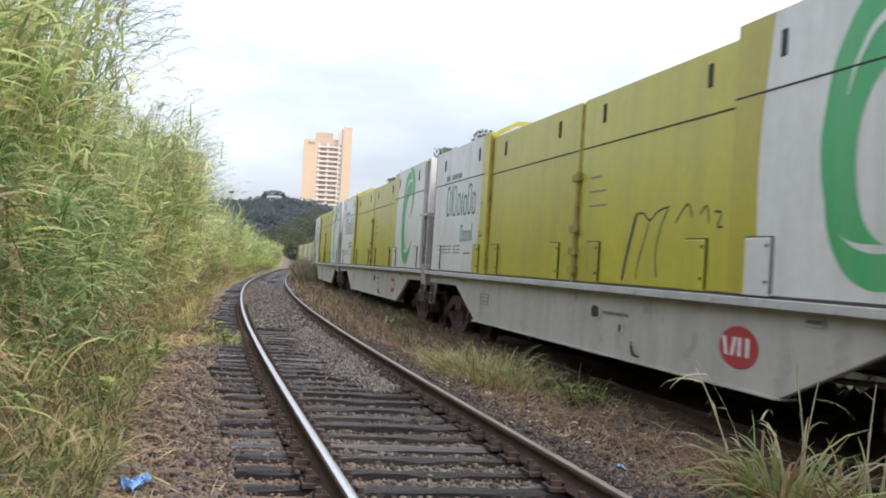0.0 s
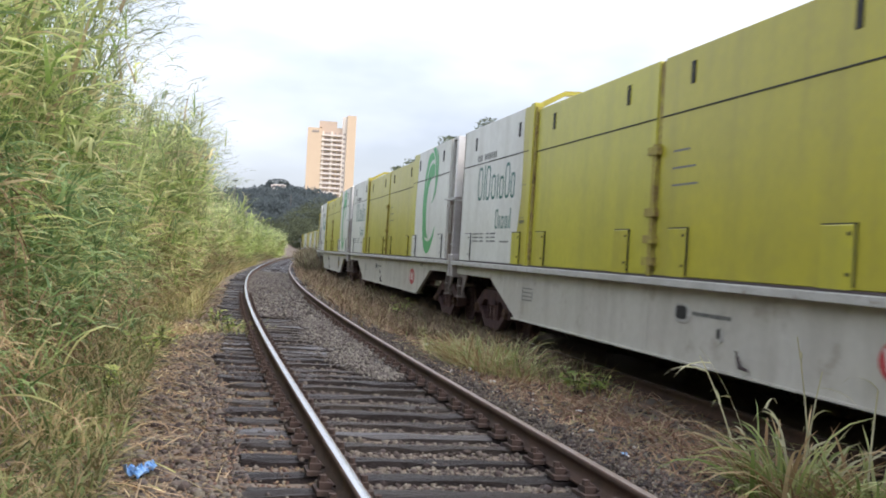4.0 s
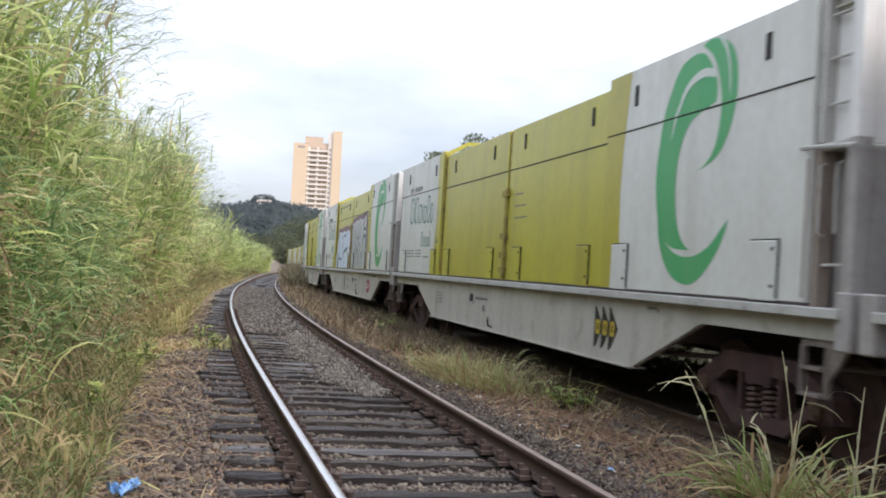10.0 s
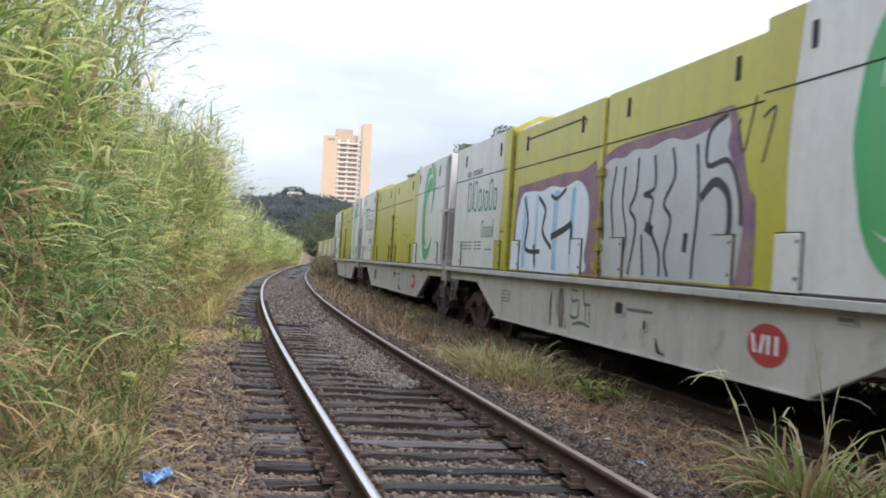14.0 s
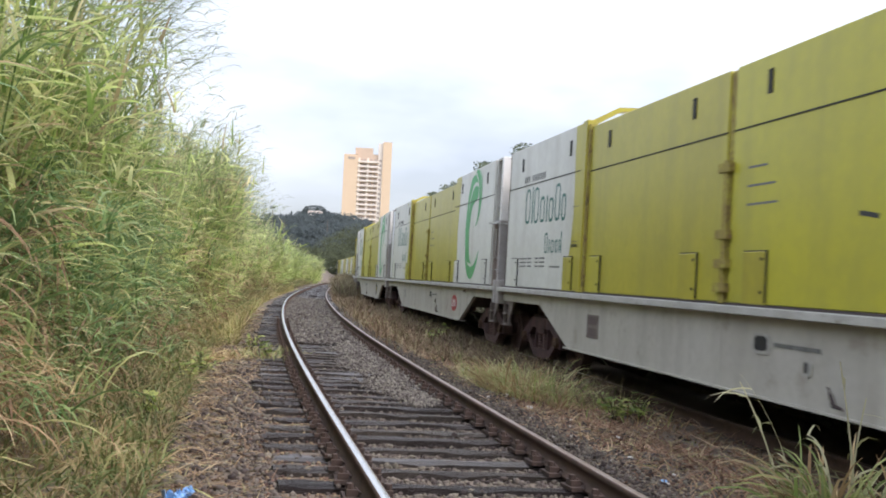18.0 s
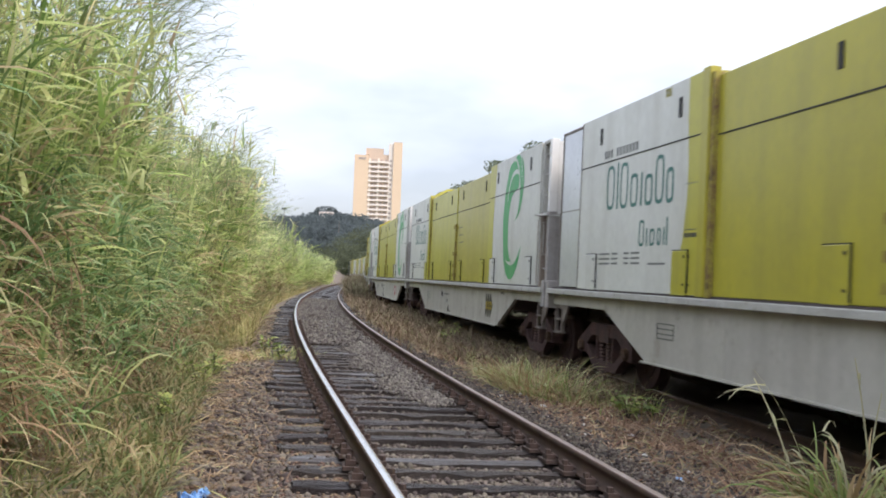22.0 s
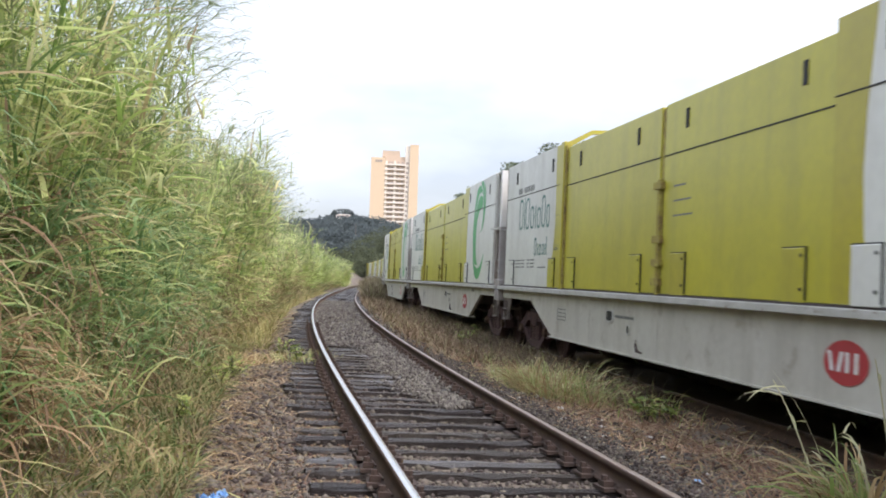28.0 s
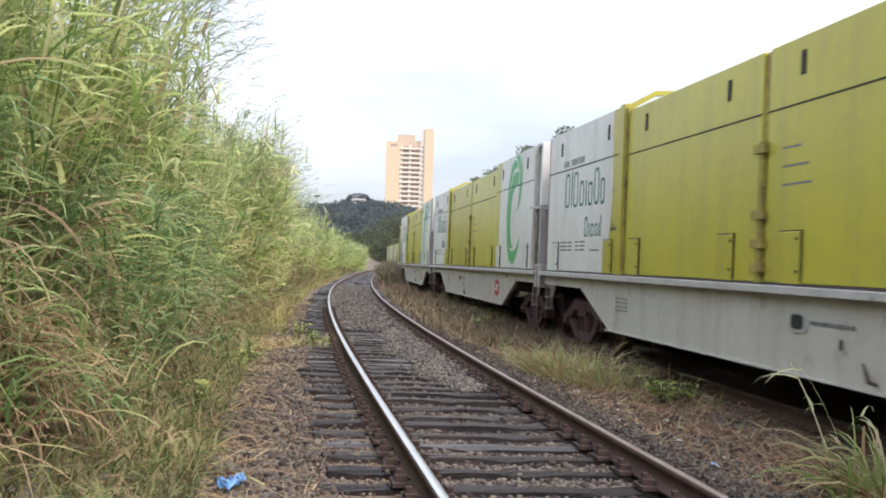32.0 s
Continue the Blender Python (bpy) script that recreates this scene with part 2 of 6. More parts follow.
SPRAY_BLACK = surface("black_spray_paint", (0.03, 0.03, 0.035), (0.06, 0.06, 0.06), 0.6, scale=5, fine=50, mix=0.7, bump=0.0)
RAIL_SIDE = surface("rusty_rail", (0.12, 0.07, 0.05), (0.07, 0.048, 0.04), 0.8, 0.2, scale=5, fine=80, mix=1.0, bump=0.3)
RAIL_BRIGHT = surface("polished_rail_head", (0.62, 0.63, 0.65), (0.5, 0.5, 0.52), 0.24, 0.9, scale=3, fine=60, mix=0.8, bump=0.05)
RAIL_DULL = surface("dull_rail_head", (0.23, 0.17, 0.14), (0.30, 0.26, 0.24), 0.45, 0.6, scale=3, fine=60, mix=0.9, bump=0.1)
TIMBER = surface("weathered_sleeper_timber", (0.013, 0.009, 0.0085), (0.056, 0.042, 0.037), 0.46, scale=2.0, fine=22, mix=0.9, bump=1.0, per="object", tint=0.5, stretch=(1.2, 9, 6), bump_scale=0.06)
TIMBER_SMOOTH = surface("smooth_worn_sleeper_timber", (0.016, 0.012, 0.011), (0.05, 0.04, 0.036), 0.36, scale=2.0, fine=22, mix=0.9, bump=0.5, per="object", tint=0.4, stretch=(1.2, 9, 6), spec=0.5)
STONE = surface("ballast_stone", (0.135, 0.110, 0.096), (0.062, 0.050, 0.044), 0.9, scale=20, fine=120, mix=1.0, bump=0.3, per="island", tint=0.7)
GRAVEL = surface("pale_gravel", (0.172, 0.154, 0.139), (0.082, 0.072, 0.065), 0.9, scale=20, fine=120, mix=1.0, bump=0.3, per="island", tint=0.6)
CRUMBS = surface("brown_crumbly_litter", (0.24, 0.16, 0.11), (0.125, 0.085, 0.062), 0.95, scale=20, fine=120, mix=1.0, bump=0.3, per="island", tint=0.5)
PALE = surface("pale_litter", (0.62, 0.6, 0.56), (0.5, 0.47, 0.42), 0.8, scale=10, fine=80, mix=0.8, bump=0.2)
BLUE = surface("blue_plastic_film", (0.06, 0.24, 0.58), (0.34, 0.52, 0.74), 0.35, scale=14, fine=60, mix=0.9, bump=0.2, spec=0.5)
BARK = surface("bark", (0.10, 0.08, 0.06), (0.05, 0.04, 0.03), 0.9, scale=6, fine=50, mix=1.0, bump=0.5)
ORANGE_WALL = surface("ochre_render", (0.76, 0.58, 0.41), (0.71, 0.535, 0.38), 0.9, scale=0.15, fine=2, mix=0.7, bump=0.0)
CREAM_WALL = surface("cream_render", (0.82, 0.74, 0.66), (0.76, 0.68, 0.61), 0.9, scale=0.15, fine=2, mix=0.7, bump=0.0)
WINDOW_DARK = surface("window_glass", (0.36, 0.29, 0.25), (0.46, 0.38, 0.33), 0.4, scale=0.6, fine=4, mix=1.0, bump=0.0, spec=0.6)
ROOF_TILE = surface("roof_render", (0.62, 0.48, 0.37), (0.55, 0.43, 0.33), 0.9, scale=0.5, fine=4, bump=0.0)
GROUND = surface("bare_soil_and_ballast", (0.120, 0.096, 0.079), (0.180, 0.146, 0.117), 0.95, scale=0.9, fine=22, mix=1.0, bump=0.8, spots=((0.22, 0.145, 0.085), 0.75, 0.55))
FAR_LAND = surface("wooded_land", (0.05, 0.075, 0.03), (0.09, 0.10, 0.045), 0.95, scale=0.05, fine=0.6, mix=1.0, bump=0.0)
TALL = leaf("tall_grass_blade", [(0.0, (0.10, 0.17, 0.045)), (0.2, (0.27, 0.39, 0.11)), (0.45, (0.53, 0.62, 0.23)), (0.78, (0.77, 0.79, 0.40)), (0.92, (0.66, 0.57, 0.32)), (1.0, (0.42, 0.29, 0.18))], 0.42, 0.55, 0.42, dead=((0.55, 0.44, 0.25), 0.6, 0.95))
ARCH = leaf("broad_green_blade", [(0.0, (0.08, 0.16, 0.05)), (0.45, (0.19, 0.30, 0.10)), (0.8, (0.37, 0.44, 0.17)), (0.94, (0.46, 0.44, 0.20)), (1.0, (0.44, 0.33, 0.18))], 0.4, 0.4, 0.35)
FAN = leaf("dark_green_leaf", [(0.0, (0.09, 0.18, 0.07)), (0.5, (0.22, 0.35, 0.14)), (0.85, (0.35, 0.44, 0.20)), (1.0, (0.48, 0.45, 0.22))], 0.35, 0.35, 0.3)
BUSH = leaf("pale_grass_blade", [(0.0, (0.26, 0.36, 0.10)), (0.5, (0.43, 0.52, 0.18)), (1.0, (0.58, 0.58, 0.28))], 0.6, 0.45, 0.35, dead=((0.46, 0.40, 0.22), 0.6, 0.35))
PLUME = leaf("grass_plume", [(0.0, (0.17, 0.23, 0.10)), (0.6, (0.30, 0.34, 0.17)), (1.0, (0.40, 0.36, 0.23))], 0.6, 0.35)
SPRAY = leaf("flowering_stem", [(0.0, (0.13, 0.20, 0.08)), (0.6, (0.25, 0.31, 0.14)), (1.0, (0.36, 0.36, 0.19))], 0.5, 0.3)
STRAW = leaf("dry_straw", [(0.0, (0.13, 0.082, 0.055)), (0.4, (0.25, 0.17, 0.11)), (0.75, (0.38, 0.29, 0.19)), (1.0, (0.20, 0.19, 0.09))], 0.8, 0.25)
TURF = leaf("short_grass", [(0.0, (0.085, 0.14, 0.045)), (0.4, (0.19, 0.22, 0.08)), (0.7, (0.28, 0.23, 0.11)), (1.0, (0.38, 0.29, 0.17))], 0.6, 0.35, 0.5, dead=((0.27, 0.18, 0.11), 0.7, 1.3))
TUFT = leaf("tuft_blade", [(0.0, (0.18, 0.26, 0.07)), (0.5, (0.38, 0.42, 0.15)), (1.0, (0.60, 0.58, 0.32))], 0.4, 0.4)
RED_STRAW = leaf("reddish_straw", [(0.0, (0.16, 0.085, 0.058)), (0.45, (0.31, 0.18, 0.115)), (0.8, (0.50, 0.36, 0.24)), (1.0, (0.30, 0.31, 0.12))], 0.8, 0.25, 0.45)
HANG = leaf("withered_blade", [(0.0, (0.15, 0.085, 0.05)), (0.5, (0.29, 0.19, 0.11)), (1.0, (0.42, 0.32, 0.19))], 0.75, 0.25)
STRAW_TALL = leaf("tall_straw", [(0.0, (0.15, 0.115, 0.08)), (0.5, (0.25, 0.20, 0.135)), (1.0, (0.30, 0.29, 0.16))], 0.8, 0.3, 0.4)
EDGE_STRAW = leaf("dull_brown_grass", [(0.0, (0.10, 0.07, 0.055)), (0.5, (0.21, 0.155, 0.105)), (0.85, (0.33, 0.26, 0.17)), (1.0, (0.22, 0.25, 0.10))], 0.8, 0.25, 0.4)
FRINGE = leaf("yellowed_blade", [(0.0, (0.20, 0.20, 0.07)), (0.4, (0.36, 0.31, 0.13)), (0.8, (0.50, 0.41, 0.21)), (1.0, (0.30, 0.36, 0.12))], 0.7, 0.35, 0.4)
THATCH = leaf("dead_straw", [(0.0, (0.22, 0.13, 0.07)), (0.4, (0.42, 0.29, 0.15)), (0.8, (0.60, 0.48, 0.29)), (1.0, (0.40, 0.40, 0.17))], 0.75, 0.3, 0.4)
DRY = leaf("dry_blade", [(0.0, (0.26, 0.15, 0.075)), (0.5, (0.44, 0.31, 0.165)), (1.0, (0.58, 0.46, 0.27))], 0.7, 0.3)
WEED = leaf("weed_leaf", [(0.0, (0.16, 0.24, 0.06)), (0.7, (0.36, 0.42, 0.12)), (1.0, (0.48, 0.46, 0.16))])
REED = leaf("bleached_reed", [(0.0, (0.30, 0.26, 0.16)), (0.5, (0.43, 0.39, 0.25)), (1.0, (0.40, 0.42, 0.20))], 0.6, 0.25, 0.3)
# distance haze is put into this foliage's blue-grey colour
WOOD_FAR = leaf("hazy_far_foliage", [(0.0, (0.115, 0.135, 0.14)), (1.0, (0.135, 0.158, 0.155))], 0.95, 0.6, 0.1)
WOOD_EDGE = leaf("edge_foliage", [(0.0, (0.07, 0.085, 0.055)), (1.0, (0.13, 0.145, 0.085))], 0.95, 0.35, 0.3)
THICKET = leaf("bank_foliage", [(0.0, (0.13, 0.14, 0.105)), (1.0, (0.22, 0.225, 0.165))], 0.95, 0.4, 0.3)
CROWN = leaf("tree_foliage", [(0.0, (0.10, 0.125, 0.085)), (1.0, (0.19, 0.22, 0.145))], 0.7, 0.35)


# ---- mesh helpers ----
def box(bm, x0, x1, y0, y1, z0, z1, m=None):
    v = [bm.verts.new((x, y, z)) for z in (z0, z1) for y in (y0, y1) for x in (x0, x1)]
    for f in ((0, 2, 3, 1), (4, 5, 7, 6), (0, 1, 5, 4), (2, 6, 7, 3), (0, 4, 6, 2), (1, 3, 7, 5)):
        bm.faces.new([v[i] for i in f])
    if m is not None:
        bmesh.ops.transform(bm, matrix=m, verts=v)
    return v


def prism(bm, outline, axis, a, b):
    """A closed outline of 2D points swept from a to b along x, y or z."""
    put = {"x": lambda p, d: (d, p[0], p[1]), "y": lambda p, d: (p[0], d, p[1]), "z": lambda p, d: (p[0], p[1], d)}[axis]
    lo, hi = [bm.verts.new(put(p, a)) for p in outline], [bm.verts.new(put(p, b)) for p in outline]
    n = len(outline)
    bm.faces.new(lo[::-1]), bm.faces.new(hi)
    for i in range(n):
        bm.faces.new((lo[i], lo[(i + 1) % n], hi[(i + 1) % n], hi[i]))


def tube(bm, points, r, sides=6):
    rings = []
    for i, p in enumerate(points):
        p = Vector(p)
        d = (Vector(points[min(i + 1, len(points) - 1)]) - Vector(points[max(i - 1, 0)])).normalized()
        a = d.orthogonal().normalized()
        c = d.cross(a)
        rad = r[i] if isinstance(r, (list, tuple)) else r
        rings.append([bm.verts.new(p + rad * (math.cos(k * math.tau / sides) * a + math.sin(k * math.tau / sides) * c)) for k in range(sides)])
    for q, w in zip(rings, rings[1:]):
        for k in range(sides):
            bm.faces.new((q[k], q[(k + 1) % sides], w[(k + 1) % sides], w[k]))
    bm.faces.new(rings[0][::-1]), bm.faces.new(rings[-1])


def drum(bm, centre, axis, r, half, sides=20, hole=0.0):
    """A disc or ring round an axis."""
    a = {"x": Vector((0, 1, 0)), "y": Vector((1, 0, 0)), "z": Vector((1, 0, 0))}[axis]
    d = {"x": Vector((1, 0, 0)), "y": Vector((0, 1, 0)), "z": Vector((0, 0, 1))}[axis]
    tube(bm, [Vector(centre) - half * d, Vector(centre) + half * d], r, sides)


def chamfer(bm, w):
    bmesh.ops.bevel(bm, geom=bm.edges[:], offset=w, segments=1, affect="EDGES", clamp_overlap=True)


def mesh_of(name, bm, material):
    bmesh.ops.recalc_face_normals(bm, faces=bm.faces[:])
    me = bpy.data.meshes.new(name)
    bm.to_mesh(me)
    bm.free()
    me.materials.append(material)
    return me


def part(name, bm, material, parent, label=""):
    me = bm if isinstance(bm, bpy.types.Mesh) else mesh_of(name, bm, material)
    ob = new(name, me)
    ob.parent = parent
    return tagged(ob, label)


def thing(name, label, category, group="", kind=""):
    return tagged(new(name), label, category, group, kind)


def raw_mesh(name, verts, faces, material, smooth=False):
    """A mesh from numpy arrays of places and equal-sided faces."""
    verts, faces = np.asarray(verts, dtype=np.float32), np.asarray(faces, dtype=np.int32)
    me = bpy.data.meshes.new(name)
    me.vertices.add(len(verts))
    me.vertices.foreach_set("co", verts.ravel())
    me.loops.add(faces.size)
    me.loops.foreach_set("vertex_index", faces.ravel())
    me.polygons.add(len(faces))
    me.polygons.foreach_set("loop_start", np.arange(0, faces.size, faces.shape[1], dtype=np.int32))
    me.update(calc_edges=True)
    if smooth:
        me.polygons.foreach_set("use_smooth", np.ones(len(faces), dtype=bool))
    me.materials.append(material)
    return me


rng = np.random.default_rng(7)


def blades(base, az, length, width, rise, fall, segs=4, tip=0.12):
    """Curved tapering strips: base (N,3), heading, length, width, first and last angle above the horizon. Returns places and quads."""
    n = len(base)
    k = np.arange(segs + 1) / segs
    ang = rise[:, None] + (fall - rise)[:, None] * k[None, :] ** 1.3
    step = (length / segs)[:, None]
    run = np.concatenate([np.zeros((n, 1)), np.cumsum(np.cos(ang[:, :-1]) * step, 1)], 1)
    up = np.concatenate([np.zeros((n, 1)), np.cumsum(np.sin(ang[:, :-1]) * step, 1)], 1)
    cx = base[:, None, 0] + run * np.cos(az)[:, None]
    cy = base[:, None, 1] + run * np.sin(az)[:, None]
    cz = base[:, None, 2] + up
    prof = (1 - k) ** 0.6 * (1 - tip) + tip
    twist = rng.uniform(-0.7, 0.7, n)
    wx, wy, wz = -np.sin(az) * np.cos(twist), np.cos(az) * np.cos(twist), np.sin(twist)
    hw = 0.5 * width[:, None] * prof[None, :]
    mid = np.stack([cx, cy, cz], 2)
    off = np.stack([wx[:, None] * hw, wy[:, None] * hw, wz[:, None] * hw], 2)
    v = np.stack([mid - off, mid + off], 2).reshape(-1, 3)
    i0 = (np.arange(n) * (segs + 1) * 2)[:, None] + (np.arange(segs) * 2)[None, :]
    q = np.stack([i0, i0 + 1, i0 + 3, i0 + 2], 2).reshape(-1, 4)
    return v, q


def joined(pieces):
    vs, fs, n = [], [], 0
    for v, f in pieces:
        vs.append(v), fs.append(f + n)
        n += len(v)
    return np.concatenate(vs), np.concatenate(fs)


# ---- the two tracks' lines ----
def line(knots, bends, x0, heading, s0, s1, step=0.25):
    s = np.arange(s0, s1 + step / 2, step)
    k = np.interp(s, knots, bends)
    th = np.concatenate([[0], np.cumsum((k[1:] + k[:-1]) / 2 * step)])
    th += heading - np.interp(0, s, th)
    x = np.concatenate([[0], np.cumsum(np.sin((th[1:] + th[:-1]) / 2) * step)])
    y = np.concatenate([[0], np.cumsum(np.cos((th[1:] + th[:-1]) / 2) * step)])
    return s, x - np.interp(0, s, x) + x0, y - np.interp(0, s, y), th


NEAR = line([-60, 0, 15, 30, 45, 60, 80, 110, 160, 200], [0, -.0003, .0024, .0026, .0014, .0005, .0006, .0011, .0005, -.001], 1.807, -.2484, -60, 300)
FAR = line([-220, -40, 0, 12, 25, 40, 60, 72, 80, 200, 260, 420], [.0005, .001, .001, .0012, .0011, .0014, .0043, .0008, -.00085, -.00085, -.0012, 0], 4.812, -.2461, -240, 420)
CANT = math.sin(radians(1.48))


def near_z(s):
    return np.interp(s, [0, 40, 80, 160], [0, .084, -.149, -.347])


def far_z(s):
    return np.interp(s, [0, 25, 60, 200], [-.15, -.15, -.27, -.45])


def on(track, s, lat, z=0.0):
    """World place at s metres along a line, lat metres to its right, z above its level."""
    a, x, y, th = track
    t = np.interp(s, a, th)
    base = near_z(s) if track is NEAR else far_z(s)
    return np.stack(np.broadcast_arrays(np.interp(s, a, x) + lat * np.cos(t), np.interp(s, a, y) - lat * np.sin(t), base + z), -1)


def head(track, s):
    return float(np.interp(s, track[0], track[3]))


# ---- ground ----
def locate(track, x, y):
    """Along and across places of points by the nearest point of a line."""
    a, lx, ly, th = track
    pick = slice(None, None, 4)
    a, lx, ly, th = a[pick], lx[pick], ly[pick], th[pick]
    s, lat = np.empty(len(x)), np.empty(len(x))
    for i in range(0, len(x), 4000):
        dx, dy = x[i:i + 4000, None] - lx[None], y[i:i + 4000, None] - ly[None]
        j = np.argmin(dx * dx + dy * dy, 1)
        k = np.arange(len(j))
        s[i:i + 4000] = a[j] + dx[k, j] * np.sin(th[j]) + dy[k, j] * np.cos(th[j])
        lat[i:i + 4000] = dx[k, j] * np.cos(th[j]) - dy[k, j] * np.sin(th[j])
    return s, lat


def wave(x, y, sc, seed=0.0):
    return (np.sin(x * sc + 1.3 * np.sin(y * sc * 0.7 + seed)) + np.sin(y * sc * 1.17 + 1.7 * np.sin(x * sc * 0.6 + seed * 2))) * 0.5


def ground_z(x, y):
    s, lat = locate(NEAR, x, y)
    # the rise beyond lat 6.6 is an added bank that darkens the train's underside
    z = np.interp(lat, [-60, -12, -6, -4.2, -3.0, -2.3, -1.9, -1.5, 1.5, 1.9, 2.6, 3.2, 3.7, 5.6, 6.6, 8.5, 11, 60],
                  [3.2, 3.0, 2.5, 0.75, -.12, -.32, -.29, -.225, -.225, -.27, -.32, -.31, -.32, -.32, -.2, 1.1, 1.9, 2.6])
    z = z + near_z(np.clip(s, 0, 160)) - CANT * np.clip(lat, -1.6, 1.6) * (np.abs(lat) < 3)
    far = np.hypot(x, y)
    amp = np.clip(1 - far / 120, 0, 1)
    z = z + amp * (0.018 * wave(x, y, 3.1) + 0.012 * wave(x, y, 8.3, 2.0)) * np.where(np.abs(lat) < 1.6, 0.5, 1.4)
    return z * np.clip(1 - (far - 150) / 300, 0, 1) - np.clip((far - 150) / 300, 0, 1) * 0.5


def spread(a, b, step, out, top):
    mid = list(np.arange(a, b + step / 2, step))
    lo, hi, d = [], [], step
    p = a
    while p > -top:
        d = min(d * out, 400)
        p -= d
        lo.append(p)
    p, d = b, step
    while p < top:
        d = min(d * out, 400)
        p += d
        hi.append(p)
    return np.array(lo[::-1] + mid + hi)


gx, gy = spread(-9, 9, 0.16, 1.16, 3500), spread(-3, 36, 0.25, 1.12, 3500)
GX, GY = np.meshgrid(gx, gy)
gz = ground_z(GX.ravel(), GY.ravel())
nx_, ny_ = len(gx), len(gy)
gi = (np.arange(ny_ - 1)[:, None] * nx_ + np.arange(nx_ - 1)[None]).ravel()
ground = tagged(new("ground", raw_mesh("ground", np.stack([GX.ravel(), GY.ravel(), gz], 1), np.stack([gi, gi + 1, gi + nx_ + 1, gi + nx_], 1), GROUND, True)),
                "brown soil and grey ballast with dry litter beside the tracks", "ground", kind="structure")


# ---- rails and sleepers ----
RAIL_PROFILE = [(-.07, -.165), (.07, -.165), (.07, -.15), (.014, -.135), (.011, -.055), (.034, -.04), (.036, -.006), (.026, 0), (-.026, 0), (-.036, -.006), (-.034, -.04), (-.011, -.055), (-.014, -.135), (-.07, -.15)]


def rail_mesh(track, centre, side, s0, s1, step, head_mat):
    s = np.arange(s0, s1, step)
    n, rings = len(RAIL_PROFILE), []
    for px, pz in RAIL_PROFILE:
        lat = centre + side * .835 + px
        rings.append(on(track, s, lat, pz - CANT * (lat - centre)))
    v = np.stack(rings, 1).reshape(-1, 3)
    i = (np.arange(len(s) - 1) * n)[:, None] + np.arange(n)[None]
    j = (np.arange(len(s) - 1) * n)[:, None] + (np.arange(n)[None] + 1) % n
    f = np.stack([i, j, j + n, i + n], 2).reshape(-1, 4)
    me = raw_mesh("rail", v, f, RAIL_SIDE)
    me.materials.append(head_mat)
    me.polygons.foreach_set("material_index", np.tile(np.isin(np.arange(n), (7,)).astype(np.int32), len(s) - 1))
    return me


def clip_mesh():
    bm = bmesh.new()
    box(bm, -.17, .17, -.10, .10, -.018, .01)
    for sx in (-1, 1):
        box(bm, sx * .112 - .038, sx * .112 + .038, -.05, .05, 0, .05)
        tube(bm, [(sx * .06, -.05, .03), (sx * .09, 0, .055), (sx * .075, .05, .035)], .011, 5)
        drum(bm, (sx * .125, .0, .062), "z", .024, .024, 6)
    return mesh_of("rail_fastening", bm, CLIP)


def sleeper_mesh(seed, material=TIMBER):
    r = random.Random(seed)
    bm = bmesh.new()
    v = box(bm, -1.43, 1.43, -.098, .098, -.17, 0)
    bmesh.ops.subdivide_edges(bm, edges=[e for e in bm.edges if abs(e.verts[0].co.x - e.verts[1].co.x) > 1], cuts=11)
    bmesh.ops.subdivide_edges(bm, edges=[e for e in bm.edges if abs(e.verts[0].co.y - e.verts[1].co.y) > .15 and e.verts[0].co.z > -.01 and e.verts[1].co.z > -.01], cuts=3)
    ends = (r.uniform(-.10, .04), r.uniform(-.10, .04))
    for w in bm.verts:
        edge = abs(w.co.y) > .09
        w.co += Vector((ends[w.co.x > 0] * (1 if w.co.x > 0 else -1) + r.uniform(-.03, .03) if abs(w.co.x) > 1.4 else 0, r.uniform(-.018, .018), r.uniform(-.028, .004) if edge else r.uniform(-.012, .006)))
    return mesh_of("sleeper", bm, material)


def track_thing(name, label, track, centre, s0, s1, heads, pitch, with_clips):
    t = thing(name, label, "railway track", kind="structure")
    for side, hm in zip((-1, 1), heads):
        part("rail", rail_mesh(track, centre, side, -50, s1 + 40, 0.5, hm), RAIL_SIDE, t, "steel rail with a worn running surface")
    kinds, fast = [sleeper_mesh(i) for i in range(6)] + [sleeper_mesh(i, TIMBER_SMOOTH) for i in (7, 8)], clip_mesh()
    r = random.Random(3)
    s = s0
    while s < s1:
        p = on(track, s, centre + r.uniform(-.04, .04), -.168 + r.uniform(-.02, .006))
        turn = Euler((0, math.asin(CANT), -head(track, s) + r.uniform(-.018, .018)))
        ob = part("sleeper", r.choice(kinds), TIMBER, t)
        ob.matrix_basis = Matrix.LocRotScale(Vector(p), turn, None)
        if with_clips and 3 < s < 27:
            for side in (-1, 1):
                c = part("rail_fastening", fast, RUST, t)
                c.matrix_basis = Matrix.LocRotScale(Vector(on(track, s + r.uniform(-.02, .02), centre + side * .835, -.155 - CANT * side * .835)), Euler((0, math.asin(CANT), -head(track, s) + r.uniform(-.1, .1))), None)
        s += pitch + r.uniform(-.03, .03)
    return t


near_track = track_thing("railway_track", "curved broad-gauge track with dark timber sleepers in ballast", NEAR, 0.0, -3, 132, (RAIL_BRIGHT, RAIL_DULL), 0.48, True)
far_track = track_thing("railway_track", "second curved track under the passing goods train", FAR, 1.5, -3, 62, (RAIL_DULL, RAIL_DULL), 0.55, False)


